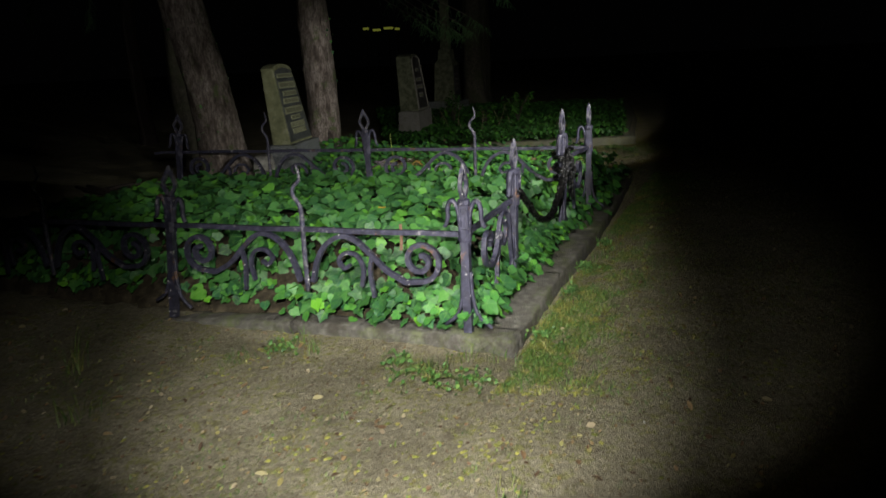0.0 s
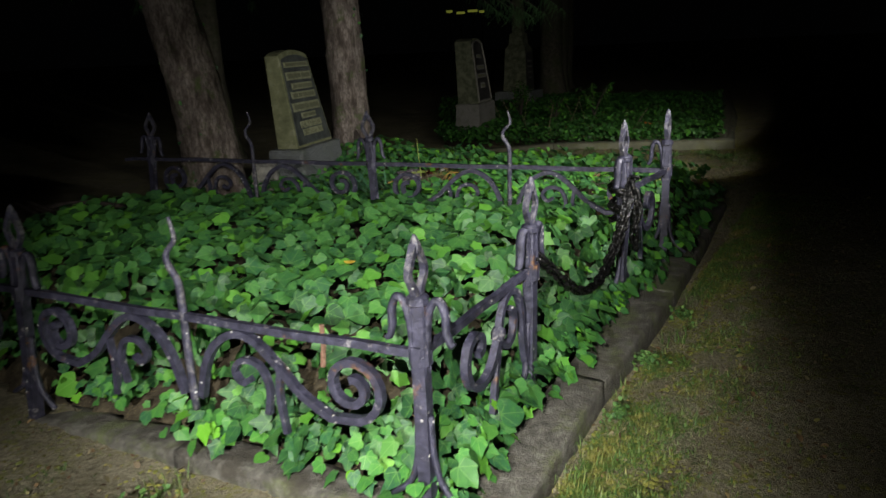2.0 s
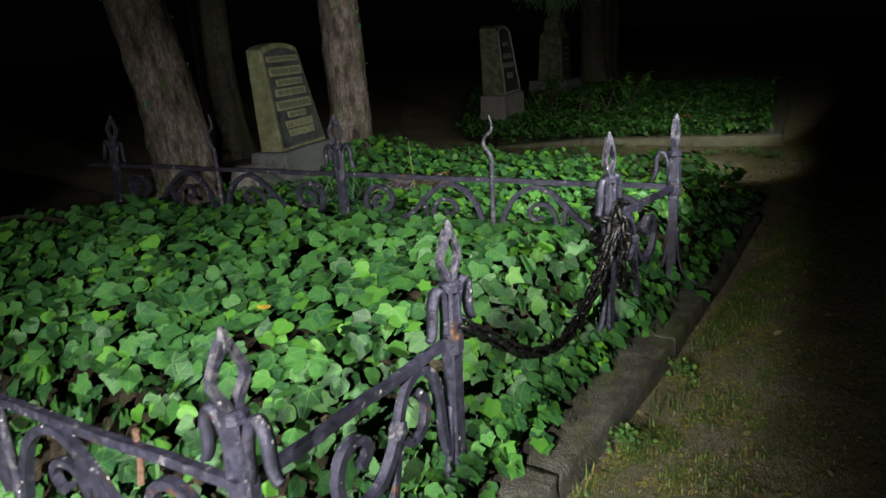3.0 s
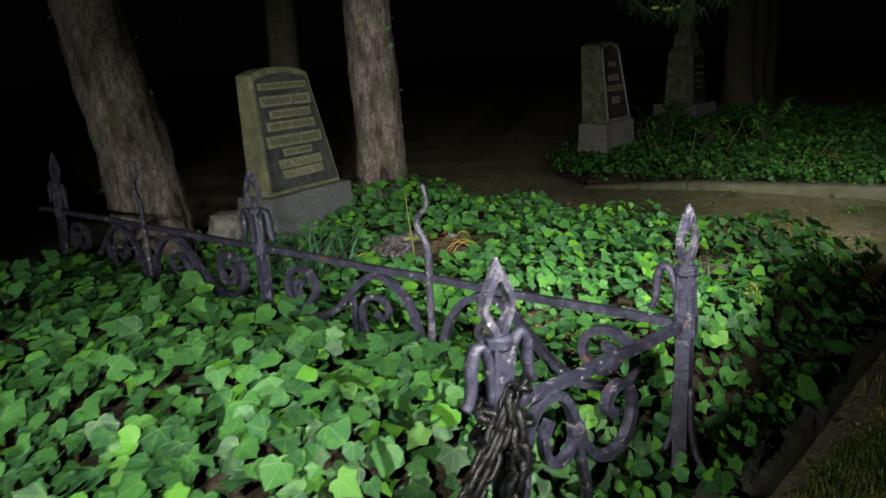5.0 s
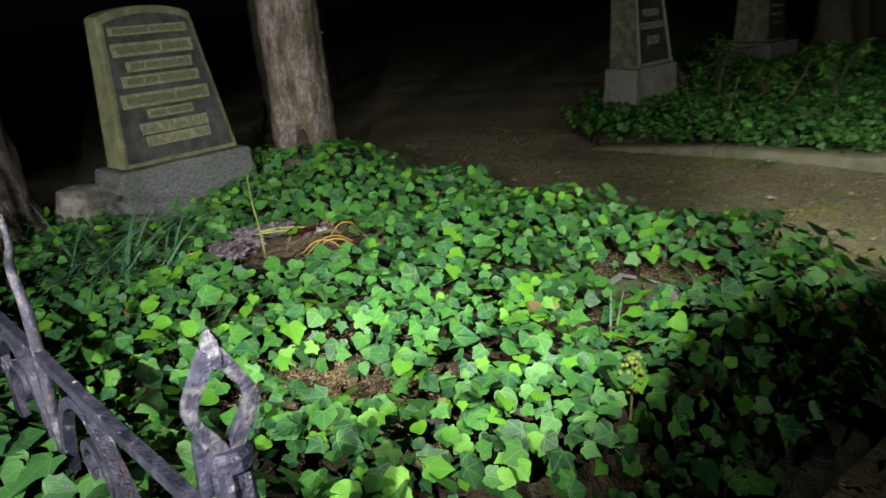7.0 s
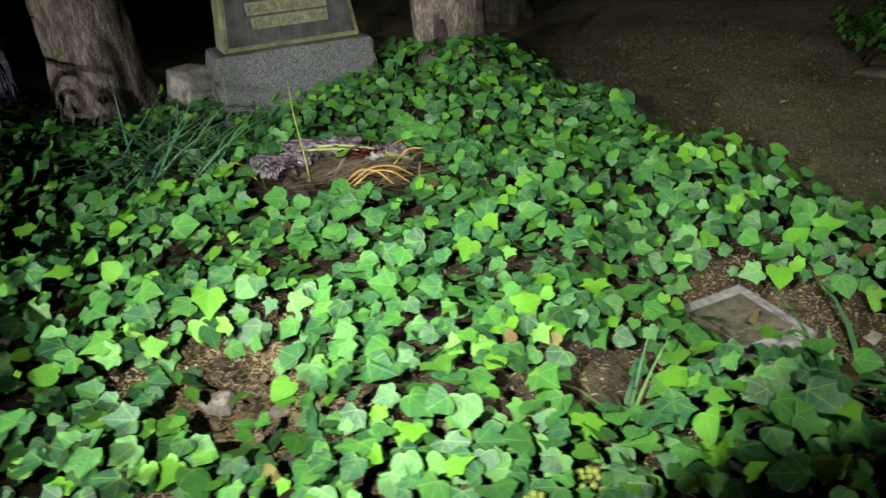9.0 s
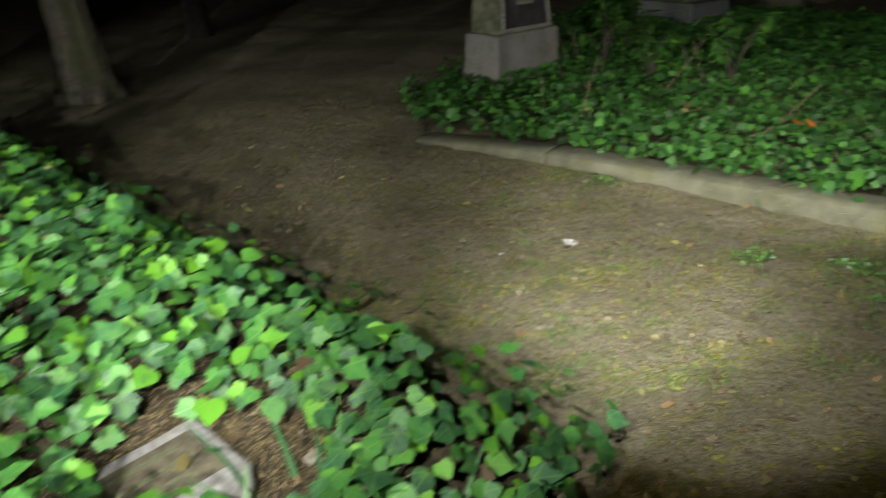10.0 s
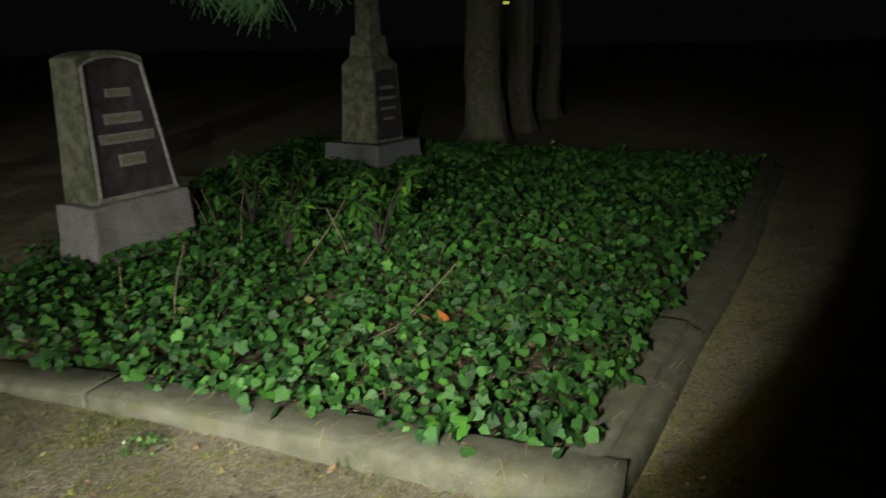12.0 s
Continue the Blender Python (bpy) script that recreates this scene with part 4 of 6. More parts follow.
def headstone(label, at, turn, tilt, base, body, rows, row_mat, body_mat, panel, base_mat):
    """Base block, leaning slab, recessed-looking front panel, and bands of unreadable lettering."""
    stone = thing("headstone", pose(*at, tilt, 0, turn), label, "gravestone", "old headstones")
    bm = bmesh.new()
    block(bm, base, (0, 0, 0), 0.028, 4, 0.013, (0.93, 0.95), at[1])
    part("base", bm, base_mat, stone, "rough grey granite base")
    w0, w1, d0, d1, h, lean = body
    bm = bmesh.new()
    slab(bm, w0, w1, d0, d1, h, 0.05, lean)
    ob = part("slab", bm, body_mat, stone)
    ob.matrix_basis = Matrix.Translation((0.0, 0, base[2] - 0.003))
    bm = bmesh.new()
    pw0, pw1 = w0 - 0.055, w1 - 0.055
    slab(bm, pw0, pw1, 0.012, 0.012, h - 0.055, 0.045, 0.0, 0.003)
    face = part("panel", bm, panel, ob, "dark stone inscription panel")
    on_face(face, d0, d1, h, lean, 0, 0.025, 0.0)
    for z, y, w, hh, words in rows:
        r = part("inscription", bar(w, hh, 0.010), row_mat, ob)
        on_face(r, d0, d1, h, lean, y, z, 0.0075)
        if isinstance(words, str):
            r = tagged(part("lettering", letters(words, w * 0.94, 0.004), CARVED, ob), kind="stuff")
            on_face(r, d0, d1, h, lean, y, z - hh * 0.30, 0.0105)
            continue
        left = -0.46 * w
        for share in words:
            length = 0.92 * w * share
            r = part("lettering", bar(length - 0.014, hh * 0.52, 0.006, 0.001), CARVED, ob)
            on_face(r, d0, d1, h, lean, y + left + length / 2, z, 0.0105)
            left += length
    return stone


ROWS_B = [(0.734, -0.005, 0.48, 0.050, (0.5, 0.5)), (0.634, -0.005, 0.50, 0.074, (0.6, 0.4)), (0.542, 0.010, 0.41, 0.060, (0.25, 0.25, 0.5)), (0.462, -0.005, 0.48, 0.064, (0.25, 0.2, 0.55)),
          (0.359, -0.005, 0.55, 0.080, (0.6, 0.4)), (0.278, -0.005, 0.29, 0.052, (0.4, 0.6)), (0.200, 0.0, 0.43, 0.064, "Geb. 3 Sept. 1847"), (0.130, 0.005, 0.41, 0.060, "Gest. 18 Sept. 1910")]
headstone("leaning headstone with lichened sides and worn inscription bands", (-2.238, 7.960, 0.26), -2, 0,
          (0.37, 0.90, 0.36), (0.745, 0.572, 0.205, 0.135, 0.865, 0.15), ROWS_B, INSCRIBED, LICHEN, SLATE, GRANITE)

ROWS_C = [(0.72, 0.0, 0.20, 0.060, (1.0,)), (0.55, 0.0, 0.30, 0.075, (1.0,)), (0.42, 0.0, 0.44, 0.070, (0.55, 0.45)), (0.27, 0.0, 0.21, 0.085, (1.0,))]
dark_stone = headstone("tall mossy headstone with a dark inscription panel on a grey base", (-1.66, 13.33, 0.14), -8, 0,
          (0.42, 0.86, 0.42), (0.70, 0.52, 0.34, 0.26, 1.00, 0.10), ROWS_C, DIM_BAND, MOSSY, BLACKSTONE, PALE_BASE)


def panel_rim(stone, w0, w1, d0, d1, h, lean, width):
    """A pale raised moulding round the inscription panel, arched at the top, with a sill along the foot."""
    slab_ob = next(o for o in stone.children if o.name.startswith("slab"))
    top, n = h - 0.03, 10
    line = [(-w0 / 2, 0.03), (-w1 / 2, top - 0.07)] + [(-w1 / 2 + w1 * i / n, top - 0.07 + 0.06 * math.sin(math.pi * i / n) ** 0.8) for i in range(1, n)] + [(w1 / 2, top - 0.07), (w0 / 2, 0.03)]
    for name, run in (("moulding", line), ("sill", [(-w0 / 2 - 0.02, 0.03), (0, 0.03), (w0 / 2 + 0.02, 0.03)])):
        bm = bmesh.new()
        sweep(bm, [((d0 + (d1 - d0) * z / h) / 2 - lean * z + 0.006, y, z) for y, z in run], width, 6, 0.8)
        part(name, bm, RIM_STONE, slab_ob, "pale worn stone moulding")


RIM_STONE = material("pale worn moulding", mottled((0.12, 0.12, 0.105), (0.26, 0.255, 0.225), 35.0), 0.85, bump=0.6)
panel_rim(dark_stone, 0.62, 0.46, 0.34, 0.26, 1.00, 0.10, 0.017)

# a low broken stone beside the first headstone
bm = bmesh.new()
block(bm, (0.26, 0.22, 0.31), (0, 0, 0), 0.02, 3, 0.012, (0.75, 0.8), 4)
ROCK = material("pale grey stone block", mottled((0.14, 0.14, 0.13), (0.28, 0.275, 0.25), 30.0), 0.9, bump=0.6)
rock = part("stone_block", bm, ROCK, smooth=True)
rock.matrix_basis = pose(-2.42, 7.44, 0.22, 0, 0, 20)
tagged(rock, "small pale broken stone beside a headstone base", "stone")


def column_monument(at, turn):
    m = thing("grave_monument", pose(*at, 0, 0, turn), "tapered mossy stone grave pillar with a shaft on top", "monument", "old headstones")
    for name, size, z, taper, mat in (("plinth", (0.80, 0.80, 0.36), 0.0, 0.94, GRANITE), ("pedestal", (0.49, 0.49, 0.83), 0.35, 0.87, MOSSY),
                                      ("shoulder", (0.43, 0.43, 0.09), 1.18, 0.70, MOSSY), ("neck", (0.31, 0.31, 0.21), 1.27, 0.86, MOSSY),
                                      ("shaft", (0.20, 0.20, 1.18), 1.47, 0.74, MOSSY)):
        bm = bmesh.new()
        block(bm, size, (0, 0, 0), 0.012, 2, 0.004, (taper, taper), z)
        ob = part(name, bm, mat, m)
        ob.location.z = z
    bm = bmesh.new()
    slab(bm, 0.42, 0.37, 0.014, 0.014, 0.74, 0.03, 0.0, 0.003)
    ob = part("panel", bm, BLACKSTONE, m, "dark inscription plate")
    ob.matrix_basis = Matrix.Translation((0.243, 0, 0.39)) @ Matrix.Rotation(-0.038, 4, "Y")
    for i, w in enumerate((0.22, 0.30, 0.26, 0.18)):
        r = part("inscription", bar(w, 0.035, 0.008), DIM_BAND, ob)
        r.location = (0.009, 0, 0.55 - 0.11 * i)


column_monument((-1.42, 16.75, 0.16), -13)


# ---- small plaque set in the soil ----
def plaque():
    p = thing("grave_plaque", Matrix.Translation((0.495, 8.34, 0.135)) @ Matrix.Rotation(radians(-6), 4, "Z") @ Matrix.Rotation(radians(3), 4, "X"),
              "small weathered stone plaque lying in bare soil", "grave plaque")
    bm = bmesh.new()
    block(bm, (0.31, 0.40, 0.09), (0, 0, -0.08), 0.008, 2, 0.003)
    part("slab", bm, PALE_STONE, p)
    bm = bmesh.new()
    block(bm, (0.21, 0.31, 0.012), (0, 0, 0.004), 0.003, 2, 0.002)
    part("plate", bm, SOIL_STONE, p, "earth-stained inscription plate")
    for i, w in enumerate((0.20, 0.24, 0.16)):
        bm = bmesh.new()
        bmesh.ops.create_cube(bm, size=1.0, matrix=Matrix.Diagonal((0.018, w, 0.006, 1)))
        r = part("inscription", bm, CARVED, p)
        r.location = (-0.06 + 0.06 * i, 0, 0.018)


PALE_STONE = material("pale grey stone", mottled((0.20, 0.20, 0.20), (0.36, 0.36, 0.36), 40.0), 0.85, bump=0.5)
SOIL_STONE = material("earth-stained stone", mottled((0.055, 0.05, 0.036), (0.15, 0.135, 0.09), 25.0), 0.9, bump=0.6)
plaque()


# ---- trees ----
def trunk_mesh(radius, height, lean, seed, flare=0.5, hollow=None, mat=None):
    """A trunk leaning by lean (x, y per metre), with root flare and ridged bark."""
    bm = bmesh.new()
    n, rows = 40, 90
    rings = []
    for i in range(rows + 1):
        t = (i / rows) ** 1.9
        z = -0.15 + t * (height + 0.15)
        r = radius * (1 - 0.55 * t) * (1 + flare * math.exp(-max(z, 0) / 0.22))
        c = Vector((lean[0] * z, lean[1] * z, z)) + 0.05 * Vector((math.sin(z * 0.9 + seed), math.cos(z * 0.7 + seed), 0)) * min(1, z)
        ring = []
        for j in range(n):
            a = 2 * math.pi * j / n
            d = Vector((math.cos(a), math.sin(a), 0))
            q = Vector((d.x * 2.2, d.y * 2.2, z * 1.1)) + Vector((seed, 0, 0))
            k = 1 + 0.10 * noise.noise(q) + 0.085 * noise.noise(Vector((d.x * 7, d.y * 7, z * 3.4 + seed))) + (0.085 if mat is BARK else 0.02) * noise.noise(Vector((d.x * 13, d.y * 13, z * 12)))
            k += flare * 0.35 * math.exp(-max(z, 0) / 0.18) * math.sin(5 * a + seed)
            if hollow:
                k -= 0.62 * math.exp(-((a - hollow[0]) / 0.24) ** 2 - ((z - hollow[1]) / (0.10 if z < hollow[1] else 0.14)) ** 2)
            ring.append(bm.verts.new(c + d * r * k))
        rings.append(ring)
    for a, b in zip(rings, rings[1:]):
        for j in range(n):
            bm.faces.new((a[j], a[(j + 1) % n], b[(j + 1) % n], b[j]))
    bm.faces.new(rings[-1])
    return mesh_of("trunk", bm, mat or BARK, True)


def tree(label, at, radius, height, lean, seed, flare=0.5, sprigs=0, hollow=None, bark=None):
    bark = bark or SMOOTH_BARK
    rng = random.Random(seed)
    t = thing("tree", Matrix.Translation(at), label, "tree", "old cemetery trees")
    part("trunk", trunk_mesh(radius, height, lean, seed, flare, hollow, bark), bark, t)
    if hollow:
        # A dark lump fills the dent: rotten wood, with the hollow's shade painted in.
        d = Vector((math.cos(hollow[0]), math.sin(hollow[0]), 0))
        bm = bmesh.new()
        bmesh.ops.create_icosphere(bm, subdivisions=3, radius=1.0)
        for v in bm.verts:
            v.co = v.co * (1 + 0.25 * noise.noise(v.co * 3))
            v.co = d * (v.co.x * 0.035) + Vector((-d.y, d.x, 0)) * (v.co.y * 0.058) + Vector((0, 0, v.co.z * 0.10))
        ob = part("hollow", bm, DARKWOOD, t, "dark lump of rotten wood and painted shade in the hollow", True)
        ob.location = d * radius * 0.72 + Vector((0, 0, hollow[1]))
    tips = []
    for i in range(9):
        z = height * (0.45 + 0.06 * i)
        a = i * 2.4 + seed
        reach = height * rng.uniform(0.20, 0.34)
        p = [Vector((lean[0] * z, lean[1] * z, z)) + Vector((math.cos(a + 0.3 * k), math.sin(a + 0.3 * k), 0.55)) * reach * k / 3 for k in range(4)]
        bm = bmesh.new()
        sweep(bm, smooth_line(p, 4), [radius * 0.35 * (1 - 0.065 * j) for j in range(13)], 6)
        part("limb", bm, bark, t, smooth=True)
        tips += p[1:]
    g = np.random.default_rng(seed)
    c = np.array([[*tips[i % len(tips)]] for i in range(1500)]) + g.normal(0, 0.42, (1500, 3))
    leaf_cloud("crown", c, 0.16, CROWN, t, g)
    if sprigs:
        c = np.array([[math.cos(a) * radius * 0.96 + lean[0] * z, math.sin(a) * radius * 0.96 + lean[1] * z, z] for a, z in zip(g.uniform(-2.2, 0.6, sprigs), g.uniform(0.1, 2.2, sprigs))])
        leaf_cloud("sprig", c, 0.035, IVY, t, g)
    return t


def leaf_cloud(name, centres, size, mat, parent, g):
    n = len(centres)
    z = g.standard_normal((n, 3)) + np.array([0, 0, 0.6])
    z /= np.linalg.norm(z, axis=1, keepdims=True)
    f = turn_arrays(g, z, g.uniform(0, 6.28, n), 0.2)
    v, faces, uv = leaf_arrays(IVY_SHAPES[3], g, n)
    w = np.einsum("nij,nkj->nki", f, v * (size * g.uniform(0.6, 1.3, (n, 1, 1)))) + centres[:, None, :]
    k = v.shape[1]
    me = arrays_mesh(name, w.reshape(-1, 3), (faces[None] + k * np.arange(n)[:, None, None]).reshape(-1, 3), mat, uv.reshape(-1, 2))
    ob = part(name, me, mat, parent)
    return tagged(ob, kind="stuff")


tree("leaning tree with flaking pale bark and ivy sprigs", (-2.62, 7.02, 0.10), 0.235, 8.0, (-0.14, -0.03), 1, 0.42, 40, None, BARK)
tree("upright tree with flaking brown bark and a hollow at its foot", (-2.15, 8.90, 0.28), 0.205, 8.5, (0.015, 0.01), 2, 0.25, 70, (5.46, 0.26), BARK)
tree("slim straight tree standing in the dark", (-4.9, 11.0, 0.05), 0.20, 9.0, (0.0, 0.0), 3)
tree("tall tree with smooth grey-brown bark and flared roots", (-0.97, 19.45, 0.15), 0.28, 11.0, (-0.01, 0.0), 4, 0.5)
tree("tall tree with smooth grey-brown bark in the dark", (-0.95, 21.1, 0.15), 0.22, 11.0, (0.0, 0.0), 5, 0.4)
tree("slim dark tree trunk far back", (-1.0, 23.2, 0.15), 0.22, 11.0, (0.0, 0.0), 6, 0.4)



# ---- dead flowers and wrapping on the mound ----
def blades(name, roots, lengths, widths, bends, headings, mat, parent=None, up=1.0):
    """Grass-like strips, each three quads tall, bending over."""
    n, k = len(roots), 4
    t = np.linspace(0, 1, k)
    head = np.stack([np.cos(headings), np.sin(headings), np.zeros(n)], -1)
    side = np.stack([-np.sin(headings), np.cos(headings), np.zeros(n)], -1)
    ang = bends[:, None] * t[None] * 1.0 + (1 - up) * 1.2
    step = lengths[:, None] / (k - 1)
    hx = np.concatenate([np.zeros((n, 1)), np.cumsum(np.sin(ang[:, 1:]) * step, 1)], 1)
    hz = np.concatenate([np.zeros((n, 1)), np.cumsum(np.cos(ang[:, 1:]) * step, 1)], 1)
    mid = roots[:, None, :] + head[:, None, :] * hx[..., None] + np.array([0, 0, 1.0]) * hz[..., None]
    w = widths[:, None] * (1 - 0.85 * t[None] ** 1.5) / 2
    v = np.stack([mid - side[:, None, :] * w[..., None], mid + side[:, None, :] * w[..., None]], 2).reshape(-1, 3)
    f = np.array([[2 * i, 2 * i + 1, 2 * i + 3, 2 * i + 2] for i in range(k - 1)])
    faces = (f[None] + 2 * k * np.arange(n)[:, None, None]).reshape(-1, 4)
    return part(name, arrays_mesh(name, v, faces, mat, smooth=True), mat, parent)


def tuft(at, count, length, spread_r, mat, seed, label, name="grass_tuft", up=1.0, width=0.006):
    g = np.random.default_rng(seed)
    r = np.stack([g.normal(0, spread_r, count), g.normal(0, spread_r, count), np.zeros(count)], -1)
    ob = blades(name, r, g.uniform(0.5, 1.15, count) * length, g.uniform(0.6, 1.2, count) * width, g.uniform(0.2, 1.5, count), g.uniform(0, 6.28, count), mat, None, up)
    ob.location = at
    return tagged(ob, label, "grass", kind="stuff")


def crumpled(length, width, arch, seed, n=26):
    """A sheet of creased film, arched over its long axis x, ragged at the edges."""
    bm, grid = bmesh.new(), []
    for i in range(n + 1):
        row = []
        for j in range(29):
            u, v = i / n - 0.5, j / 28 - 0.5
            q = Vector((u * 2.6 + seed, v * 8, seed))
            crease = abs(noise.noise(q)) * 0.034 + abs(noise.noise(q * 2.6)) * 0.026 + abs(noise.noise(q * 6.0)) * 0.012
            rag = 1 + 0.25 * noise.noise(Vector((u * 9, seed, v * 3)))
            row.append(bm.verts.new((u * length * rag, v * width * (0.7 + 0.6 * (u + 0.5)) * rag, arch * (0.25 - v * v) * 4 + crease)))
        grid.append(row)
    for a, b in zip(grid, grid[1:]):
        for j in range(28):
            bm.faces.new((a[j], b[j], b[j + 1], a[j + 1]))
    bmesh.ops.solidify(bm, geom=bm.faces[:], thickness=0.0015)
    return bm


def bouquet():
    b = thing("dead_bouquet", Matrix.Translation((-1.08, 7.73, 0.275)) @ Matrix.Rotation(radians(63), 4, "Z"), "collapsed dead bouquet in torn wrapping on the ivy mound", "bouquet")
    g = np.random.default_rng(8)
    for at, size, turn, seed in (((-0.19, -0.01, 0.05), (0.27, 0.17, 0.035), 165, 1.0), ((-0.06, 0.09, 0.07), (0.32, 0.12, 0.030), 8, 5.0), ((-0.22, -0.10, 0.04), (0.20, 0.14, 0.04), 130, 9.0), ((0.21, 0.08, 0.03), (0.20, 0.09, 0.03), 20, 13.0)):
        ob = part("wrapping", crumpled(*size, seed), FILM, b, "crumpled grey-mauve wrapping", True)
        ob.matrix_basis = pose(*at, 8, 4, turn)
    for name, at, size, mat, seed, lab in (("flower_head", (0.04, 0.04, 0.0), (0.40, 0.20, 0.09), WITHERED, 7, "withered brown flower mass"),
                                           ("earth_clump", (-0.13, -0.20, -0.02), (0.20, 0.15, 0.14), DARKWOOD, 9, "dark earth clump"),
                                           ("earth_clump", (0.10, -0.17, -0.01), (0.20, 0.14, 0.09), SOIL, 11, "dark earth clump")):
        bm = bmesh.new()
        bmesh.ops.create_icosphere(bm, subdivisions=4, radius=0.5)
        for v in bm.verts:
            k = 1 + 0.45 * noise.noise(v.co * 4 + Vector((seed, 0, 0))) + 0.30 * abs(noise.noise(v.co * 9 + Vector((0, seed, 0))))
            v.co = Vector((v.co.x * size[0] * k, v.co.y * size[1] * k, max(v.co.z, -0.3) * size[2] * k)) + Vector(at)
        part(name, bm, mat, b, lab, True)
    ob = part("ribbon", crumpled(0.17, 0.045, 0.01, 3.0, 12), RED, b, "faded red plastic ribbon", True)
    ob.matrix_basis = pose(0.12, -0.07, 0.085, -30, 0, 8)
    ob = part("scrap", crumpled(0.055, 0.04, 0.006, 6.0, 8), WHITE, b, "white plastic scrap", True)
    ob.matrix_basis = pose(0.20, -0.11, 0.085, -30, 5, 35)
    n = 260
    r = np.stack([g.normal(0.05, 0.16, n), g.normal(-0.07, 0.12, n), g.uniform(-0.02, 0.08, n)], -1)
    ob = blades("dry_straw", r, g.uniform(0.10, 0.34, n), g.uniform(0.003, 0.007, n), g.uniform(0.2, 0.6, n), np.where(g.random(n) < 0.6, g.normal(0.1, 0.4, n), g.uniform(0, 6.28, n)), STRAW, b, -0.05)
    tagged(ob, "dry brown stalks", kind="stuff")
    for x, y, length, heading in ((0.09, -0.22, 0.26, 0.25), (0.11, -0.24, 0.22, 0.02), (0.07, -0.20, 0.20, -0.2), (0.22, 0.02, 0.22, 0.9), (0.26, -0.02, 0.18, 0.2), (-0.30, -0.10, 0.2, 2.6)):
        bm = bmesh.new()
        d = Vector((math.cos(heading), math.sin(heading), 0))
        sweep(bm, smooth_line([Vector((x, y, 0.03)), Vector((x, y, 0.085)) + d * length * 0.35, Vector((x, y, 0.08)) + d * length * 0.7, Vector((x, y, 0.03)) + d * length], 4), [0.0036] * 10 + [0.003, 0.0024, 0.0012], 5, 0.45)
        part("yellow_blade", bm, YELLOW_DRY, b, "yellowed flat leaf blade")
    for i, (x, y, length, heading) in enumerate(((0.30, 0.05, 0.62, 3.25), (0.34, 0.02, 0.55, 3.05), (0.02, -0.10, 0.24, 0.95))):
        bm = bmesh.new()
        d = Vector((math.cos(heading), math.sin(heading), 0))
        sweep(bm, smooth_line([Vector((x, y, 0.03)), Vector((x, y, 0.095)) + d * length * 0.4, Vector((x, y, 0.10)) + d * length * 0.75, Vector((x, y, 0.05)) + d * length], 4), 0.0055, 5, 0.5)
        part("stalk", bm, STALK if i != 2 else TWIG, b, "limp green stalk")


DARK_BLADE = material("bulb leaf blade", varied((0.05, 0.15, 0.085), (0.09, 0.23, 0.13), (0.16, 0.28, 0.13)), 0.4)
STALK = material("yellow-green stalk", mottled((0.16, 0.22, 0.04), (0.30, 0.36, 0.09), 40.0), 0.5)
GREEN_BLADE = material("fresh leaf blade", varied((0.035, 0.12, 0.045), (0.07, 0.19, 0.07), (0.14, 0.25, 0.08)), 0.45)
bouquet()
tuft((-1.46, 7.16, 0.34), 130, 0.48, 0.16, DARK_BLADE, 21, "sprawling tuft of narrow green bulb leaves", "leaf_tuft", 0.27, 0.013)
tuft((-1.75, 8.35, 0.36), 18, 0.40, 0.08, GREEN_BLADE, 22, "few long green blades among ivy", "leaf_tuft", 0.5, 0.010)
bm = bmesh.new()
sweep(bm, smooth_line([(0, 0, -0.04), (-0.006, -0.010, 0.15), (-0.014, -0.024, 0.30), (-0.020, -0.026, 0.43)], 5), [0.0078 - 0.0004 * i for i in range(16)], 5, 0.6)
ob = part("grass_stalk", bm, STALK, smooth=True)
ob.location = (-1.02, 7.61, 0.27)
tagged(ob, "tall single yellow-green blade in a dead bouquet", "grass")


def seed_head(at, height, seed):
    """A low spike of small pale green fruit on a stem."""
    g = random.Random(seed)
    h = thing("seed_head", Matrix.Translation(at), "pale green seed head on a short stem in ivy", "plant")
    bm = bmesh.new()
    sweep(bm, [(0, 0, -0.1), (0.006, 0, height * 0.5), (0, 0.004, height)], 0.004, 5)
    part("stem", bm, STALK, h)
    for i in range(34):
        k, a = i / 33, i * 2.4
        r = 0.034 * math.sin(math.pi * (0.15 + 0.8 * k))
        bm = bmesh.new()
        bmesh.ops.create_icosphere(bm, subdivisions=1, radius=0.0085 * g.uniform(0.8, 1.2))
        ob = part("fruit", bm, STALK, h, smooth=True)
        ob.location = (r * math.cos(a), r * math.sin(a), height * (0.25 + 0.8 * k))


seed_head((0.96, 7.35, 0.28), 0.13, 5)
seed_head((0.90, 7.52, 0.24), 0.09, 6)
tuft((0.66, 7.84, 0.12), 12, 0.26, 0.03, GREEN_BLADE, 24, "short pale green blades beside the kerb", "leaf_tuft", 0.8, 0.016)
tuft((0.98, 8.45, 0.10), 30, 0.30, 0.12, GREEN_BLADE, 25, "broad green blades at the plot edge", "leaf_tuft", 0.7, 0.022)

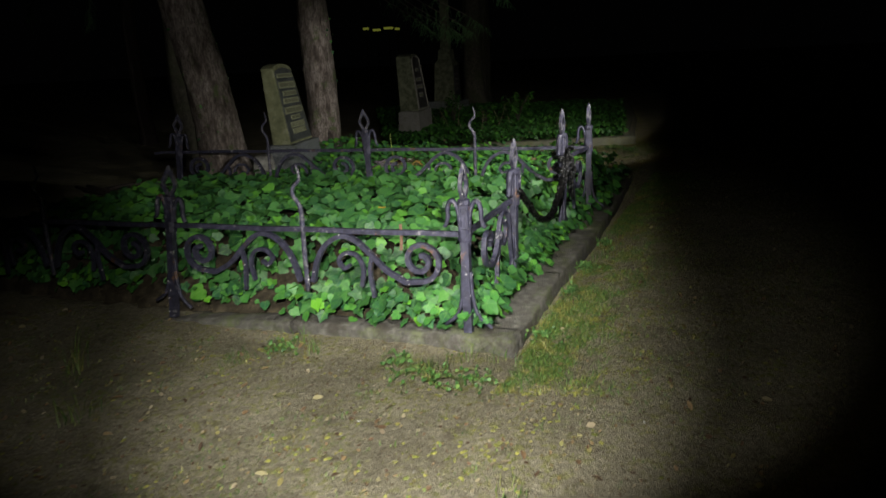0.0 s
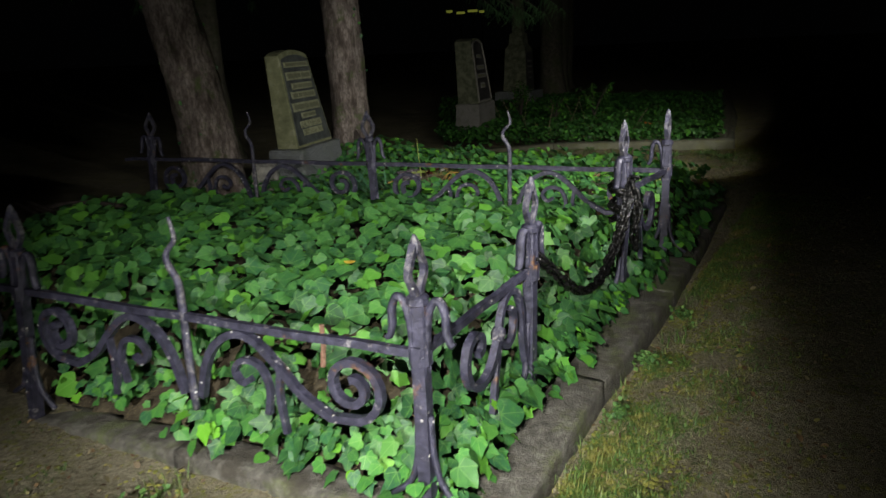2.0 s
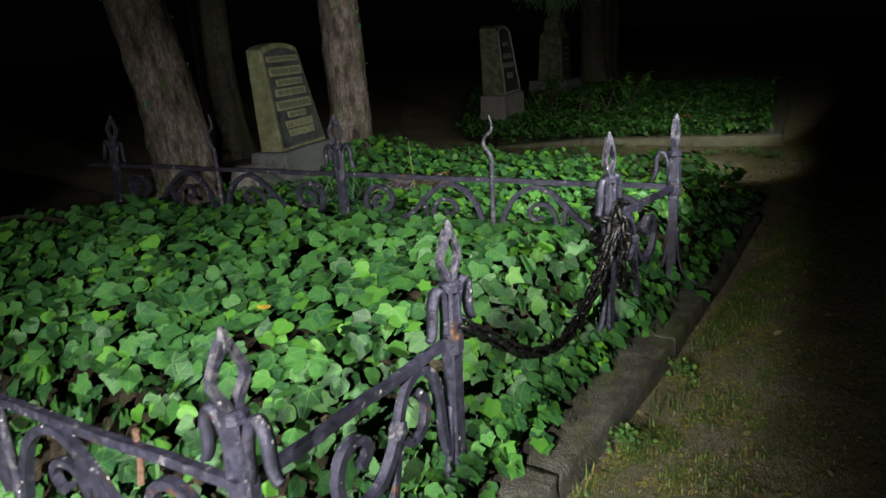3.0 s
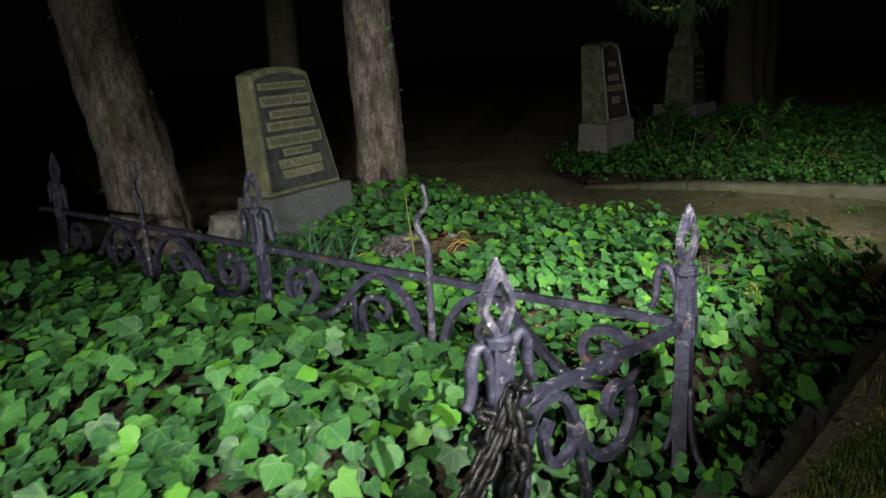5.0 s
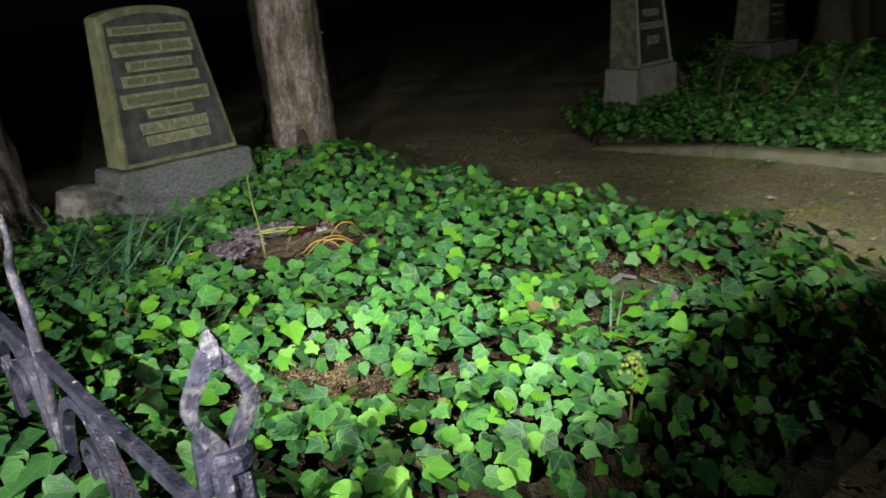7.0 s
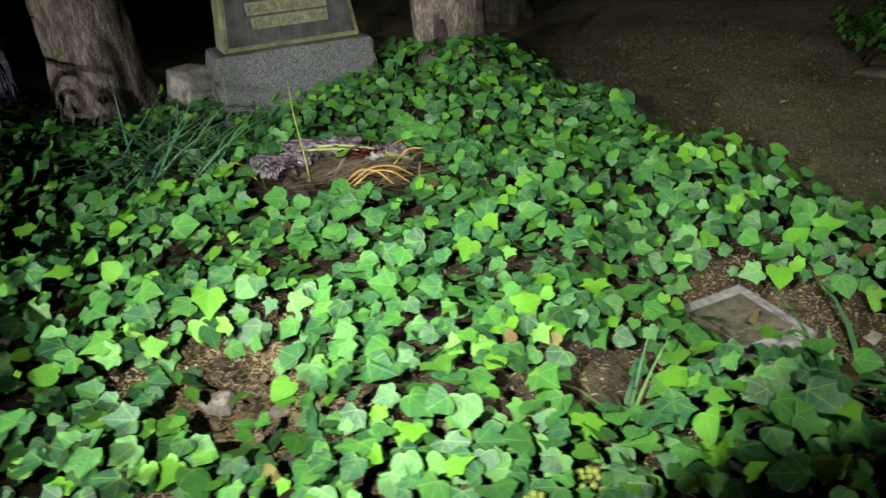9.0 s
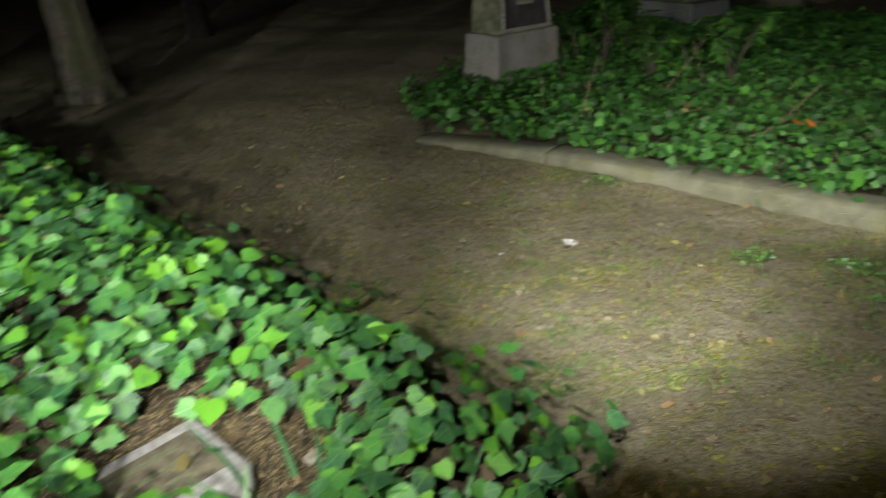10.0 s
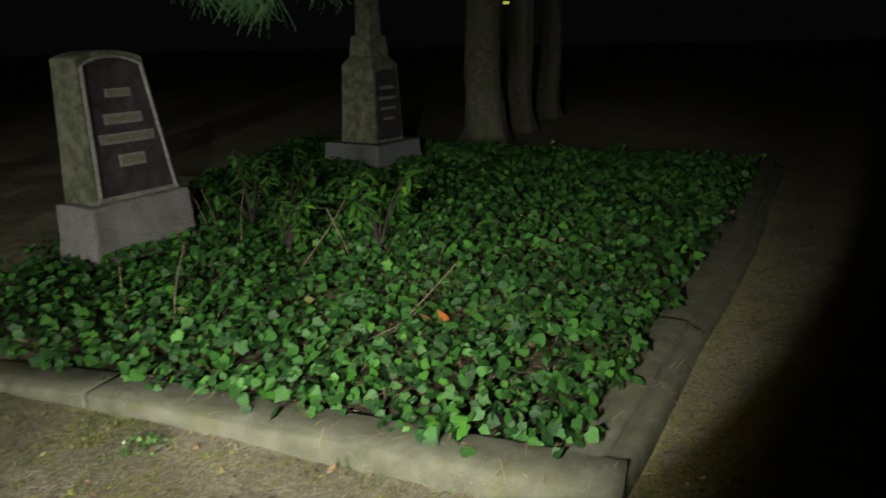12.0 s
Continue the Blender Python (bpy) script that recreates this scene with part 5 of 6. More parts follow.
# grass and weeds on the trodden ground
spots = [(-1.95, 3.15, 26, 0.24), (-1.62, 2.62, 20, 0.22), (-0.85, 3.46, 16, 0.12), (-0.06, 3.14, 40, 0.09), (0.37, 2.09, 24, 0.07), (-0.70, 3.36, 14, 0.10),
         (-1.09, 3.28, 20, 0.08), (0.13, 3.30, 24, 0.13), (1.23, 10.96, 18, 0.08), (1.71, 11.04, 26, 0.13), (1.97, 10.84, 18, 0.12), (0.30, 11.41, 8, 0.10),
         (1.09, 11.53, 4, 0.15), (1.66, 10.76, 20, 0.09), (0.95, 10.55, 8, 0.06), (1.02, 6.6, 24, 0.09), (1.55, 7.2, 30, 0.10), (0.30, 3.25, 24, 0.07), (0.72, 4.45, 30, 0.06), (0.55, 3.75, 40, 0.07), (0.62, 3.95, 40, 0.06), (0.95, 5.05, 40, 0.07), (1.10, 5.6, 36, 0.08)]
for i, (x, y, n, length) in enumerate(spots):
    tuft((x, y, float(ground_z(x, y)) - 0.005), n, length, 0.05, GRASS, 40 + i, "small tuft of coarse green grass on bare soil")


def weed(at, n, reach, seed, label):
    """A low sprawling weed: thin runners with small oval leaves close to the soil."""
    g = np.random.default_rng(seed)
    w = thing("weed", Matrix.Translation(at), label, "weed", "weeds on the soil")
    c = []
    for i in range(n):
        a, l = g.uniform(0, 6.28), reach * g.uniform(0.5, 1.1)
        p = [Vector((math.cos(a + 0.4 * k) * l * k / 3, math.sin(a + 0.4 * k) * l * k / 3, 0.01 + 0.035 * math.sin(k * 1.0) + g.uniform(0, 0.02))) for k in range(4)]
        bm = bmesh.new()
        sweep(bm, smooth_line(p, 3), 0.0016, 4)
        part("runner", bm, GRASS, w)
        c += [np.array(q) + g.normal(0, 0.008, 3) for q in smooth_line(p, 4)[2:]]
    leaf_cloud("leaves", np.abs(np.array(c)) * np.array([0, 0, 1]) + np.array(c) * np.array([1, 1, 0]), 0.017, WEED, w, g)


WEED = material("weed leaf", leaf_colour((0.03, 0.09, 0.025), (0.06, 0.15, 0.035), (0.14, 0.24, 0.06)), 0.5)
for i, (x, y, n, reach) in enumerate(((-0.04, 3.02, 14, 0.20), (0.20, 3.02, 8, 0.16), (-0.22, 3.16, 7, 0.13), (0.52, 3.55, 9, 0.13), (0.80, 4.75, 9, 0.12), (1.00, 5.3, 8, 0.12),
                                      (0.66, 4.2, 7, 0.10), (1.66, 10.95, 13, 0.18), (1.85, 10.75, 9, 0.16), (1.30, 10.8, 8, 0.13), (-0.90, 3.36, 8, 0.12), (0.25, 11.38, 6, 0.10))):
    weed((x, y, float(ground_z(x, y)) - 0.003), n, reach, 140 + i, "low sprawling green weed on bare soil")


# ---- litter, moss and short grass ----
def scatter_flat(name, label, category, n, region, sizes, mat, seed, lift=0.004):
    g = np.random.default_rng(seed)
    x, y = region(g, n)
    ok = np.ones(len(x), bool)
    for poly in (PLOT_A, PLOT_B, PLOT_C):
        ok &= inside(poly, x, y) < -0.12
    x, y = x[ok], y[ok]
    n = len(x)
    c = np.stack([x, y, ground_z(x, y) + lift], -1)
    f = turn_arrays(g, np.tile([0, 0, 1.0], (n, 1)), g.uniform(0, 6.28, n), 0.35)
    s = g.uniform(*sizes, (n, 1))
    quad = np.array([[-0.5, 0, 0.10], [0, -0.32, 0], [0.5, 0, 0.12], [0, 0.32, 0.03]])
    v = np.einsum("nij,nkj->nki", f, quad[None] * s[..., None] * (1 + 0.3 * g.standard_normal((n, 4, 1)))) + c[:, None, :]
    faces = np.array([[0, 1, 2, 3]])[None] + 4 * np.arange(n)[:, None, None]
    ob = new(name, arrays_mesh(name, v.reshape(-1, 3), faces.reshape(-1, 4), mat))
    tagged(ob, label, category, kind="stuff")


def near_walk(g, n):
    return g.uniform(-3.2, 3.0, n), g.uniform(1.0, 12.2, n)


scatter_flat("leaf_litter", "scattered small dead leaves and chips on bare soil", "litter", 24000, near_walk, (0.006, 0.026), LITTER, 61)


def leaf_litter(label, n, size, seed):
    """Curled dead leaves and bud scales lying on the trodden soil."""
    g = np.random.default_rng(seed)
    x, y = near_walk(g, n)
    for poly in (PLOT_A, PLOT_B, PLOT_C):
        ok = inside(poly, x, y) < -0.14
        x, y = x[ok], y[ok]
    n = len(x)
    f = turn_arrays(g, np.tile([0, 0, 1.0], (n, 1)), g.uniform(0, 6.28, n), 0.45)
    v, faces, uv = leaf_arrays(LITTER_SHAPE, g, n)
    v[:, :, 2] *= 2.4
    w = np.einsum("nij,nkj->nki", f, v * (size * g.uniform(0.4, 1.3, (n, 1, 1)))) + np.stack([x, y, ground_z(x, y) + 0.006], -1)[:, None, :]
    k = v.shape[1]
    me = arrays_mesh("leaf_litter", w.reshape(-1, 3), (faces[None] + k * np.arange(n)[:, None, None]).reshape(-1, 3), LITTER, uv.reshape(-1, 2))
    tagged(new("leaf_litter", me), label, "litter", kind="stuff")


LITTER_SHAPE = leaf_shape([(0.16, 0.12), (0.28, 0.40), (0.24, 0.68), (0.10, 0.90), (0.0, 1.0)])
leaf_litter("curled brown dead leaves on trodden soil", 5200, 0.034, 63)
scatter_flat("pale_chips", "tiny pale stone chips and petals on soil", "litter", 190, near_walk, (0.008, 0.018), WHITE, 62)


def moss_specks(label, n, size, seed, region=near_walk, thin=0.25):
    """Tiny cushions of yellow-green moss in loose drifts on the soil."""
    g = np.random.default_rng(seed)
    x, y = region(g, n)
    keep = wobble(x, y, 3.1, 0.3) + 0.8 * wobble(x, y, 9.0, 1.9) + g.normal(0, 0.5, n) > thin
    for poly in (PLOT_A, PLOT_B, PLOT_C):
        keep &= inside(poly, x, y) < -0.15
    x, y = x[keep], y[keep]
    n = len(x)
    ring = np.array([[math.cos(a), math.sin(a), -0.15] for a in (0.0, 1.26, 2.51, 3.77, 5.03)] + [[0, 0, 0.45]])
    v = ring[None] * (size * g.uniform(0.3, 1.2, (n, 1, 1))) * (1 + 0.3 * g.standard_normal((n, 6, 1))) * np.array([1, 1, 0.7]) + np.stack([x, y, ground_z(x, y) + 0.002], -1)[:, None, :]
    faces = np.array([[i, (i + 1) % 5, 5] for i in range(5)])[None] + 6 * np.arange(n)[:, None, None]
    tagged(new("moss", arrays_mesh("moss", v.reshape(-1, 3), faces.reshape(-1, 3), MOSS)), label, "moss", kind="stuff")


MOSS = material("yellow-green moss", varied((0.10, 0.115, 0.022), (0.19, 0.20, 0.040), (0.30, 0.29, 0.065), (0.14, 0.17, 0.04)), 0.9)
moss_specks("small cushions of yellow-green moss on soil", 26000, 0.011, 73)
moss_specks("drifts of yellow-green moss in front of the wide plot", 24000, 0.0065, 74, lambda g, n: (g.uniform(-0.6, 2.6, n), g.uniform(8.8, 11.9, n)), 0.3)
moss_specks("thick yellow-green moss along the kerb of the fenced plot", 10000, 0.009, 77, lambda g, n: (lambda y: (0.30 + 0.285 * (y - 3.4) + 0.10 + np.abs(g.normal(0, 0.26, n)), y))(g.uniform(2.9, 7.4, n)), -0.5)
moss_specks("band of moss along the side of a kerb", 9000, 0.008, 75, lambda g, n: (lambda y: (2.02 + 0.11 * (y - 11.7) + np.abs(g.normal(0.05, 0.2, n)), y))(g.uniform(11.3, 17.0, n)), -0.4)


def short_grass(name, label, n, region, length, seed, cover=0.15):
    g = np.random.default_rng(seed)
    x, y = region(g, n)
    keep = wobble(x, y, 2.3, 1.7) + 0.9 * wobble(x, y, 11.0, 0.4) + 0.6 * wobble(x, y, 27.0, 1.0) + g.normal(0, 0.35, n) > cover
    for poly in (PLOT_A, PLOT_B, PLOT_C):
        keep &= inside(poly, x, y) < -0.17
    x, y = x[keep], y[keep]
    n = len(x)
    r = np.stack([x, y, ground_z(x, y) - 0.004], -1)
    ob = blades(name, r, g.uniform(0.4, 1.2, n) * length, g.uniform(0.003, 0.007, n), g.uniform(0.6, 2.4, n), g.uniform(0, 6.28, n), GRASS)
    tagged(ob, label, "grass", kind="stuff")


short_grass("short_grass", "thin short grass and moss beside the kerb", 46000, lambda g, n: (lambda y: (0.30 + 0.285 * (y - 3.4) + 0.12 + np.abs(g.normal(0, 0.24, n)), y))(g.uniform(2.9, 8.6, n)), 0.034, 71, -0.3)
short_grass("short_grass", "sparse short grass on the trodden ground", 90000, near_walk, 0.026, 72, 0.35)
short_grass("short_grass", "yellow-green grass in front of the wide plot", 34000, lambda g, n: (g.uniform(-0.2, 2.7, n), g.uniform(8.8, 11.9, n)), 0.034, 76, 0.55)


def bed_chips(name, label, centre, reach, n, height, seed, lift=-0.025, long=0.032):
    """Straw and chips on a bare patch of a plot."""
    g = np.random.default_rng(seed)
    r = np.stack([g.normal(centre[0], reach, n), g.normal(centre[1], reach, n)], -1)
    z = height(r[:, 0], r[:, 1]) + lift
    ob = blades(name, np.concatenate([r, z[:, None]], 1), g.uniform(0.2, 1.0, n) * long, g.uniform(0.003, 0.003 + 0.0002 / long, n), g.uniform(0.2, 0.8, n), g.uniform(0, 6.28, n), STRAW, None, -0.15)
    tagged(ob, label, "litter", kind="stuff")


bed_chips("straw_litter", "dry straw and seed husks on bare soil", (0.08, 6.99), 0.17, 2600, plot_b, 64)
bed_chips("straw_litter", "dry straw around a flat stone plaque", (0.58, 8.45), 0.25, 1500, plot_b, 65)
bed_chips("straw_litter", "dry stalks scattered under ivy leaves", (-0.3, 7.9), 0.8, 2200, plot_b, 66)
bed_chips("straw_litter", "dry stalks and old leaves under dark ivy", (0.8, 13.0), 1.1, 3200, plot_c, 67)
bed_chips("straw_litter", "thin dry runners and stalks between dark ivy leaves", (0.8, 13.4), 0.95, 3600, plot_c, 68, 0.085, 0.13)


def gravel(label, centre, reach, n, height, seed):
    """Small angular grit on a bare patch of a plot, in ochre and pale tones."""
    g = np.random.default_rng(seed)
    x, y = g.normal(centre[0], reach, n), g.normal(centre[1], reach, n)
    c = np.stack([x, y, height(x, y) - 0.030], -1)
    base = np.array([[1, 0, -0.3], [-0.5, 0.87, -0.3], [-0.5, -0.87, -0.3], [0, 0, 0.8]])
    s = g.uniform(0.0012, 0.0042, (n, 1, 1)) * np.where(g.random((n, 1, 1)) < 0.03, 2.8, 1.0)
    f = turn_arrays(g, np.tile([0, 0, 1.0], (n, 1)), g.uniform(0, 6.28, n), 0.8)
    v = np.einsum("nij,nkj->nki", f, base[None] * s) + c[:, None, :]
    faces = np.array([[0, 1, 3], [1, 2, 3], [2, 0, 3], [0, 2, 1]])[None] + 4 * np.arange(n)[:, None, None]
    tagged(new("gravel", arrays_mesh("gravel", v.reshape(-1, 3), faces.reshape(-1, 3), GRIT)), label, "gravel", kind="stuff")


GRIT = material("ochre grit", varied((0.10, 0.075, 0.035), (0.22, 0.165, 0.065), (0.34, 0.26, 0.10), (0.20, 0.175, 0.11), (0.46, 0.40, 0.27)), 0.85)
gravel("ochre grit and small stones on a bare patch", (-0.02, 7.02), 0.15, 12000, plot_b, 95)
gravel("ochre grit beside a flat stone plaque", (0.60, 8.45), 0.22, 8000, plot_b, 96)
gravel("ochre grit in a gap of the ivy", (0.42, 7.02), 0.12, 3500, plot_b, 97)
gravel("ochre grit in a gap of the ivy", (0.66, 7.78), 0.10, 2500, plot_b, 98)


def fallen_in_bed(label, poly, height, n, size, lift, seed):
    """Brown dead leaves caught among living ivy."""
    g = np.random.default_rng(seed)
    lo, hi = np.min(poly, 0), np.minimum(np.max(poly, 0), 15.5)
    x, y = g.uniform(lo[0], hi[0], n), g.uniform(lo[1], hi[1], n)
    ok = inside(poly, x, y) > 0.08
    x, y = x[ok], y[ok]
    ob = leaf_cloud("dead_leaves", np.stack([x, y, height(x, y) + lift * g.uniform(0.7, 1.1, len(x))], -1), size, LITTER, None, g)
    tagged(ob, label, "litter", kind="stuff")


fallen_in_bed("brown dead leaves caught in dark ivy", PLOT_C, plot_c, 170, 0.048, 0.065, 93)
fallen_in_bed("few brown dead leaves caught in ivy", PLOT_B, plot_b, 60, 0.045, 0.10, 94)


def shard(at, size, mat, label, seed):
    bm = bmesh.new()
    block(bm, (size, size * 0.75, size * 0.28), (0, 0, -0.2 * size), size * 0.08, 1, size * 0.10, (0.8, 0.75), seed)
    ob = part("stone_chip", bm, mat)
    ob.matrix_basis = pose(*at, 6 * math.sin(seed), 5 * math.cos(seed), 57 * seed)
    tagged(ob, label, "stone", "stone chips in bare soil")


for i, (x, y, sz) in enumerate(((-0.02, 6.95, 0.12), (0.10, 7.12, 0.085), (-0.10, 7.05, 0.03), (0.06, 7.08, 0.025), (-0.04, 6.90, 0.03), (0.62, 7.86, 0.05), (0.85, 8.42, 0.04), (0.75, 8.66, 0.05))):
    shard((x, y, float(plot_b(np.array(x), np.array(y))) - 0.028), sz, PALE_CHIP, "pale stone chip lying on bare plot soil", i + 1)


for x, y, sz, k in ((0.42, 7.08, 0.22, 2.0), (0.45, 6.86, 0.19, 5.0), (0.66, 7.25, 0.15, 8.0)):
    shard((x, y, float(plot_b(np.array(x), np.array(y))) - 0.030), sz, CONCRETE, "flat grey weathered stone half buried in soil", k)


def single_leaf(name, at, size, mat, label, spin, tilt=8, narrow=1.0):
    v, f, uv = leaf_arrays(IVY_SHAPES[3], np.random.default_rng(int(abs(at[0]) * 100)), 1)
    ob = new(name, arrays_mesh(name, v[0], f, mat, uv[0]))
    ob.matrix_basis = pose(*at, tilt, 4, spin) @ Matrix.Diagonal((size * narrow, size, size, 1))
    tagged(ob, label, "leaf")


single_leaf("fallen_leaf", (0.53, 7.82, 0.13), 0.06, YELLOW, "yellowed ivy leaf on the plot soil", 40)
single_leaf("fallen_leaf", (-0.55, 4.6, 0.49), 0.05, YELLOW, "yellowed leaf among green ivy", 10)
single_leaf("fallen_leaf", (1.00, 12.55, 0.24), 0.09, ORANGE, "curled orange dead leaf on ivy", 160, 40, 0.45)
single_leaf("fallen_leaf", (1.08, 12.58, 0.23), 0.10, ORANGE, "curled orange dead leaf on ivy", 50, 25, 0.5)
single_leaf("fallen_leaf", (0.515, 10.56, 0.012), 0.075, WHITE, "pale bleached leaf on trodden soil", 80)
single_leaf("fallen_leaf", (1.80, 10.80, 0.012), 0.07, WHITE, "pale bleached leaf on trodden soil", 150)


# ---- dead stems and shrub in the wide plot ----
def twig(points, r, label):
    bm = bmesh.new()
    line = smooth_line(points, 5)
    sweep(bm, line, [0.75 * r * (1 - 0.5 * i / len(line)) for i in range(len(line))], 5)
    ob = part("dead_twig", bm, TWIG, smooth=True)
    tagged(ob, label, "twig", "dead stems in the ivy")


twig([(-0.38, 12.29, 0.12), (-0.36, 12.32, 0.35), (-0.32, 12.38, 0.58)], 0.0060, "upright pale dead stem in ivy")
twig([(-0.68, 12.28, 0.10), (-0.72, 12.30, 0.30), (-0.78, 12.36, 0.44)], 0.0048, "bent pale dead stem in ivy")
twig([(0.80, 12.48, 0.14), (0.92, 12.75, 0.30), (1.02, 12.95, 0.44)], 0.0066, "slanting dead stick lying in ivy")
twig([(0.72, 12.42, 0.14), (0.85, 12.55, 0.2), (0.95, 12.75, 0.28)], 0.0048, "slanting dead stick lying in ivy")
twig([(-0.15, 13.2, 0.2), (-0.05, 13.4, 0.42), (0.0, 13.6, 0.62)], 0.0060, "slanting dead stem by a shrub")
twig([(-0.9, 13.6, 0.2), (-0.88, 13.6, 0.42), (-0.85, 13.62, 0.6)], 0.0060, "upright dead stem by a shrub")
twig([(-2.95, 4.80, 0.30), (-2.97, 4.80, 0.52), (-3.02, 4.82, 0.68), (-3.10, 4.85, 0.70)], 0.0054, "bent pale stem rising from ivy")


stem_rng = random.Random(77)
for cx, cy, count in ((-0.15, 13.6, 2), (-0.75, 13.3, 2), (-1.05, 14.1, 3), (0.75, 13.1, 1)):
    for i in range(count):
        x, y = cx + stem_rng.uniform(-0.4, 0.4), cy + stem_rng.uniform(-0.4, 0.4)
        lean, tall, side = stem_rng.uniform(-0.22, 0.22), stem_rng.uniform(0.22, 0.50), stem_rng.uniform(-0.15, 0.15)
        twig([(x, y, 0.12), (x + 0.4 * lean, y + side * 0.6, 0.12 + 0.55 * tall), (x + lean, y + side, 0.12 + tall)], stem_rng.uniform(0.0035, 0.0055), "thin grey dead stem rising from ivy")


def shrub(at, n, reach, seed, label):
    """Upright stems with leathery pointed leaves in whorls."""
    g = np.random.default_rng(seed)
    s = thing("shrub", Matrix.Translation(at), label, "shrub", "shrubs in the wide plot")
    pts, dirs = [], []
    for i in range(n):
        a = g.uniform(0, 6.28)
        tip = Vector((math.cos(a) * reach * g.uniform(0.2, 0.8), math.sin(a) * reach * g.uniform(0.2, 0.8), reach * g.uniform(0.45, 1.25)))
        bm = bmesh.new()
        sweep(bm, smooth_line([(0, 0, -0.05), tip * 0.5 + Vector((0, 0, 0.04)), tip], 4), 0.006, 5)
        part("stem", bm, DARKWOOD, s)
        for k in range(17):
            pts.append(np.array(tip) * (1 - 0.13 * (k % 4)) + g.normal(0, 0.012, 3))
            dirs.append(6.28 * k / 11 + g.uniform(-0.3, 0.3))
    pts, dirs = np.array(pts), np.array(dirs)
    m = len(pts)
    shape = leaf_shape([(0.07, 0.04), (0.13, 0.20), (0.18, 0.42), (0.16, 0.66), (0.08, 0.90), (0.0, 1.12)])
    v, f, uv = leaf_arrays(shape, g, m)
    out = np.stack([np.cos(dirs) * 0.45, np.sin(dirs) * 0.45 - 0.25, np.ones(m)], -1)
    fr = turn_arrays(g, out, dirs, 0.25)
    w = np.einsum("nij,nkj->nki", fr, v * g.uniform(0.055, 0.115, (m, 1, 1))) + pts[:, None, :]
    k = v.shape[1]
    ob = part("leaves", arrays_mesh("leaves", w.reshape(-1, 3), (f[None] + k * np.arange(m)[:, None, None]).reshape(-1, 3), SHRUB, uv.reshape(-1, 2)), SHRUB, s)
    tagged(ob, kind="stuff")


shrub((0.22, 13.58, 0.32), 14, 0.40, 81, "leathery green shrub with pointed leaves above ivy")
shrub((-0.40, 13.45, 0.26), 9, 0.26, 82, "low leathery shrub seedling in ivy")
shrub((-1.00, 13.88, 0.32), 7, 0.44, 83, "leathery green shrub beside a headstone")
shrub((-1.15, 14.65, 0.2), 8, 0.42, 84, "leathery green shrub in deep shade")


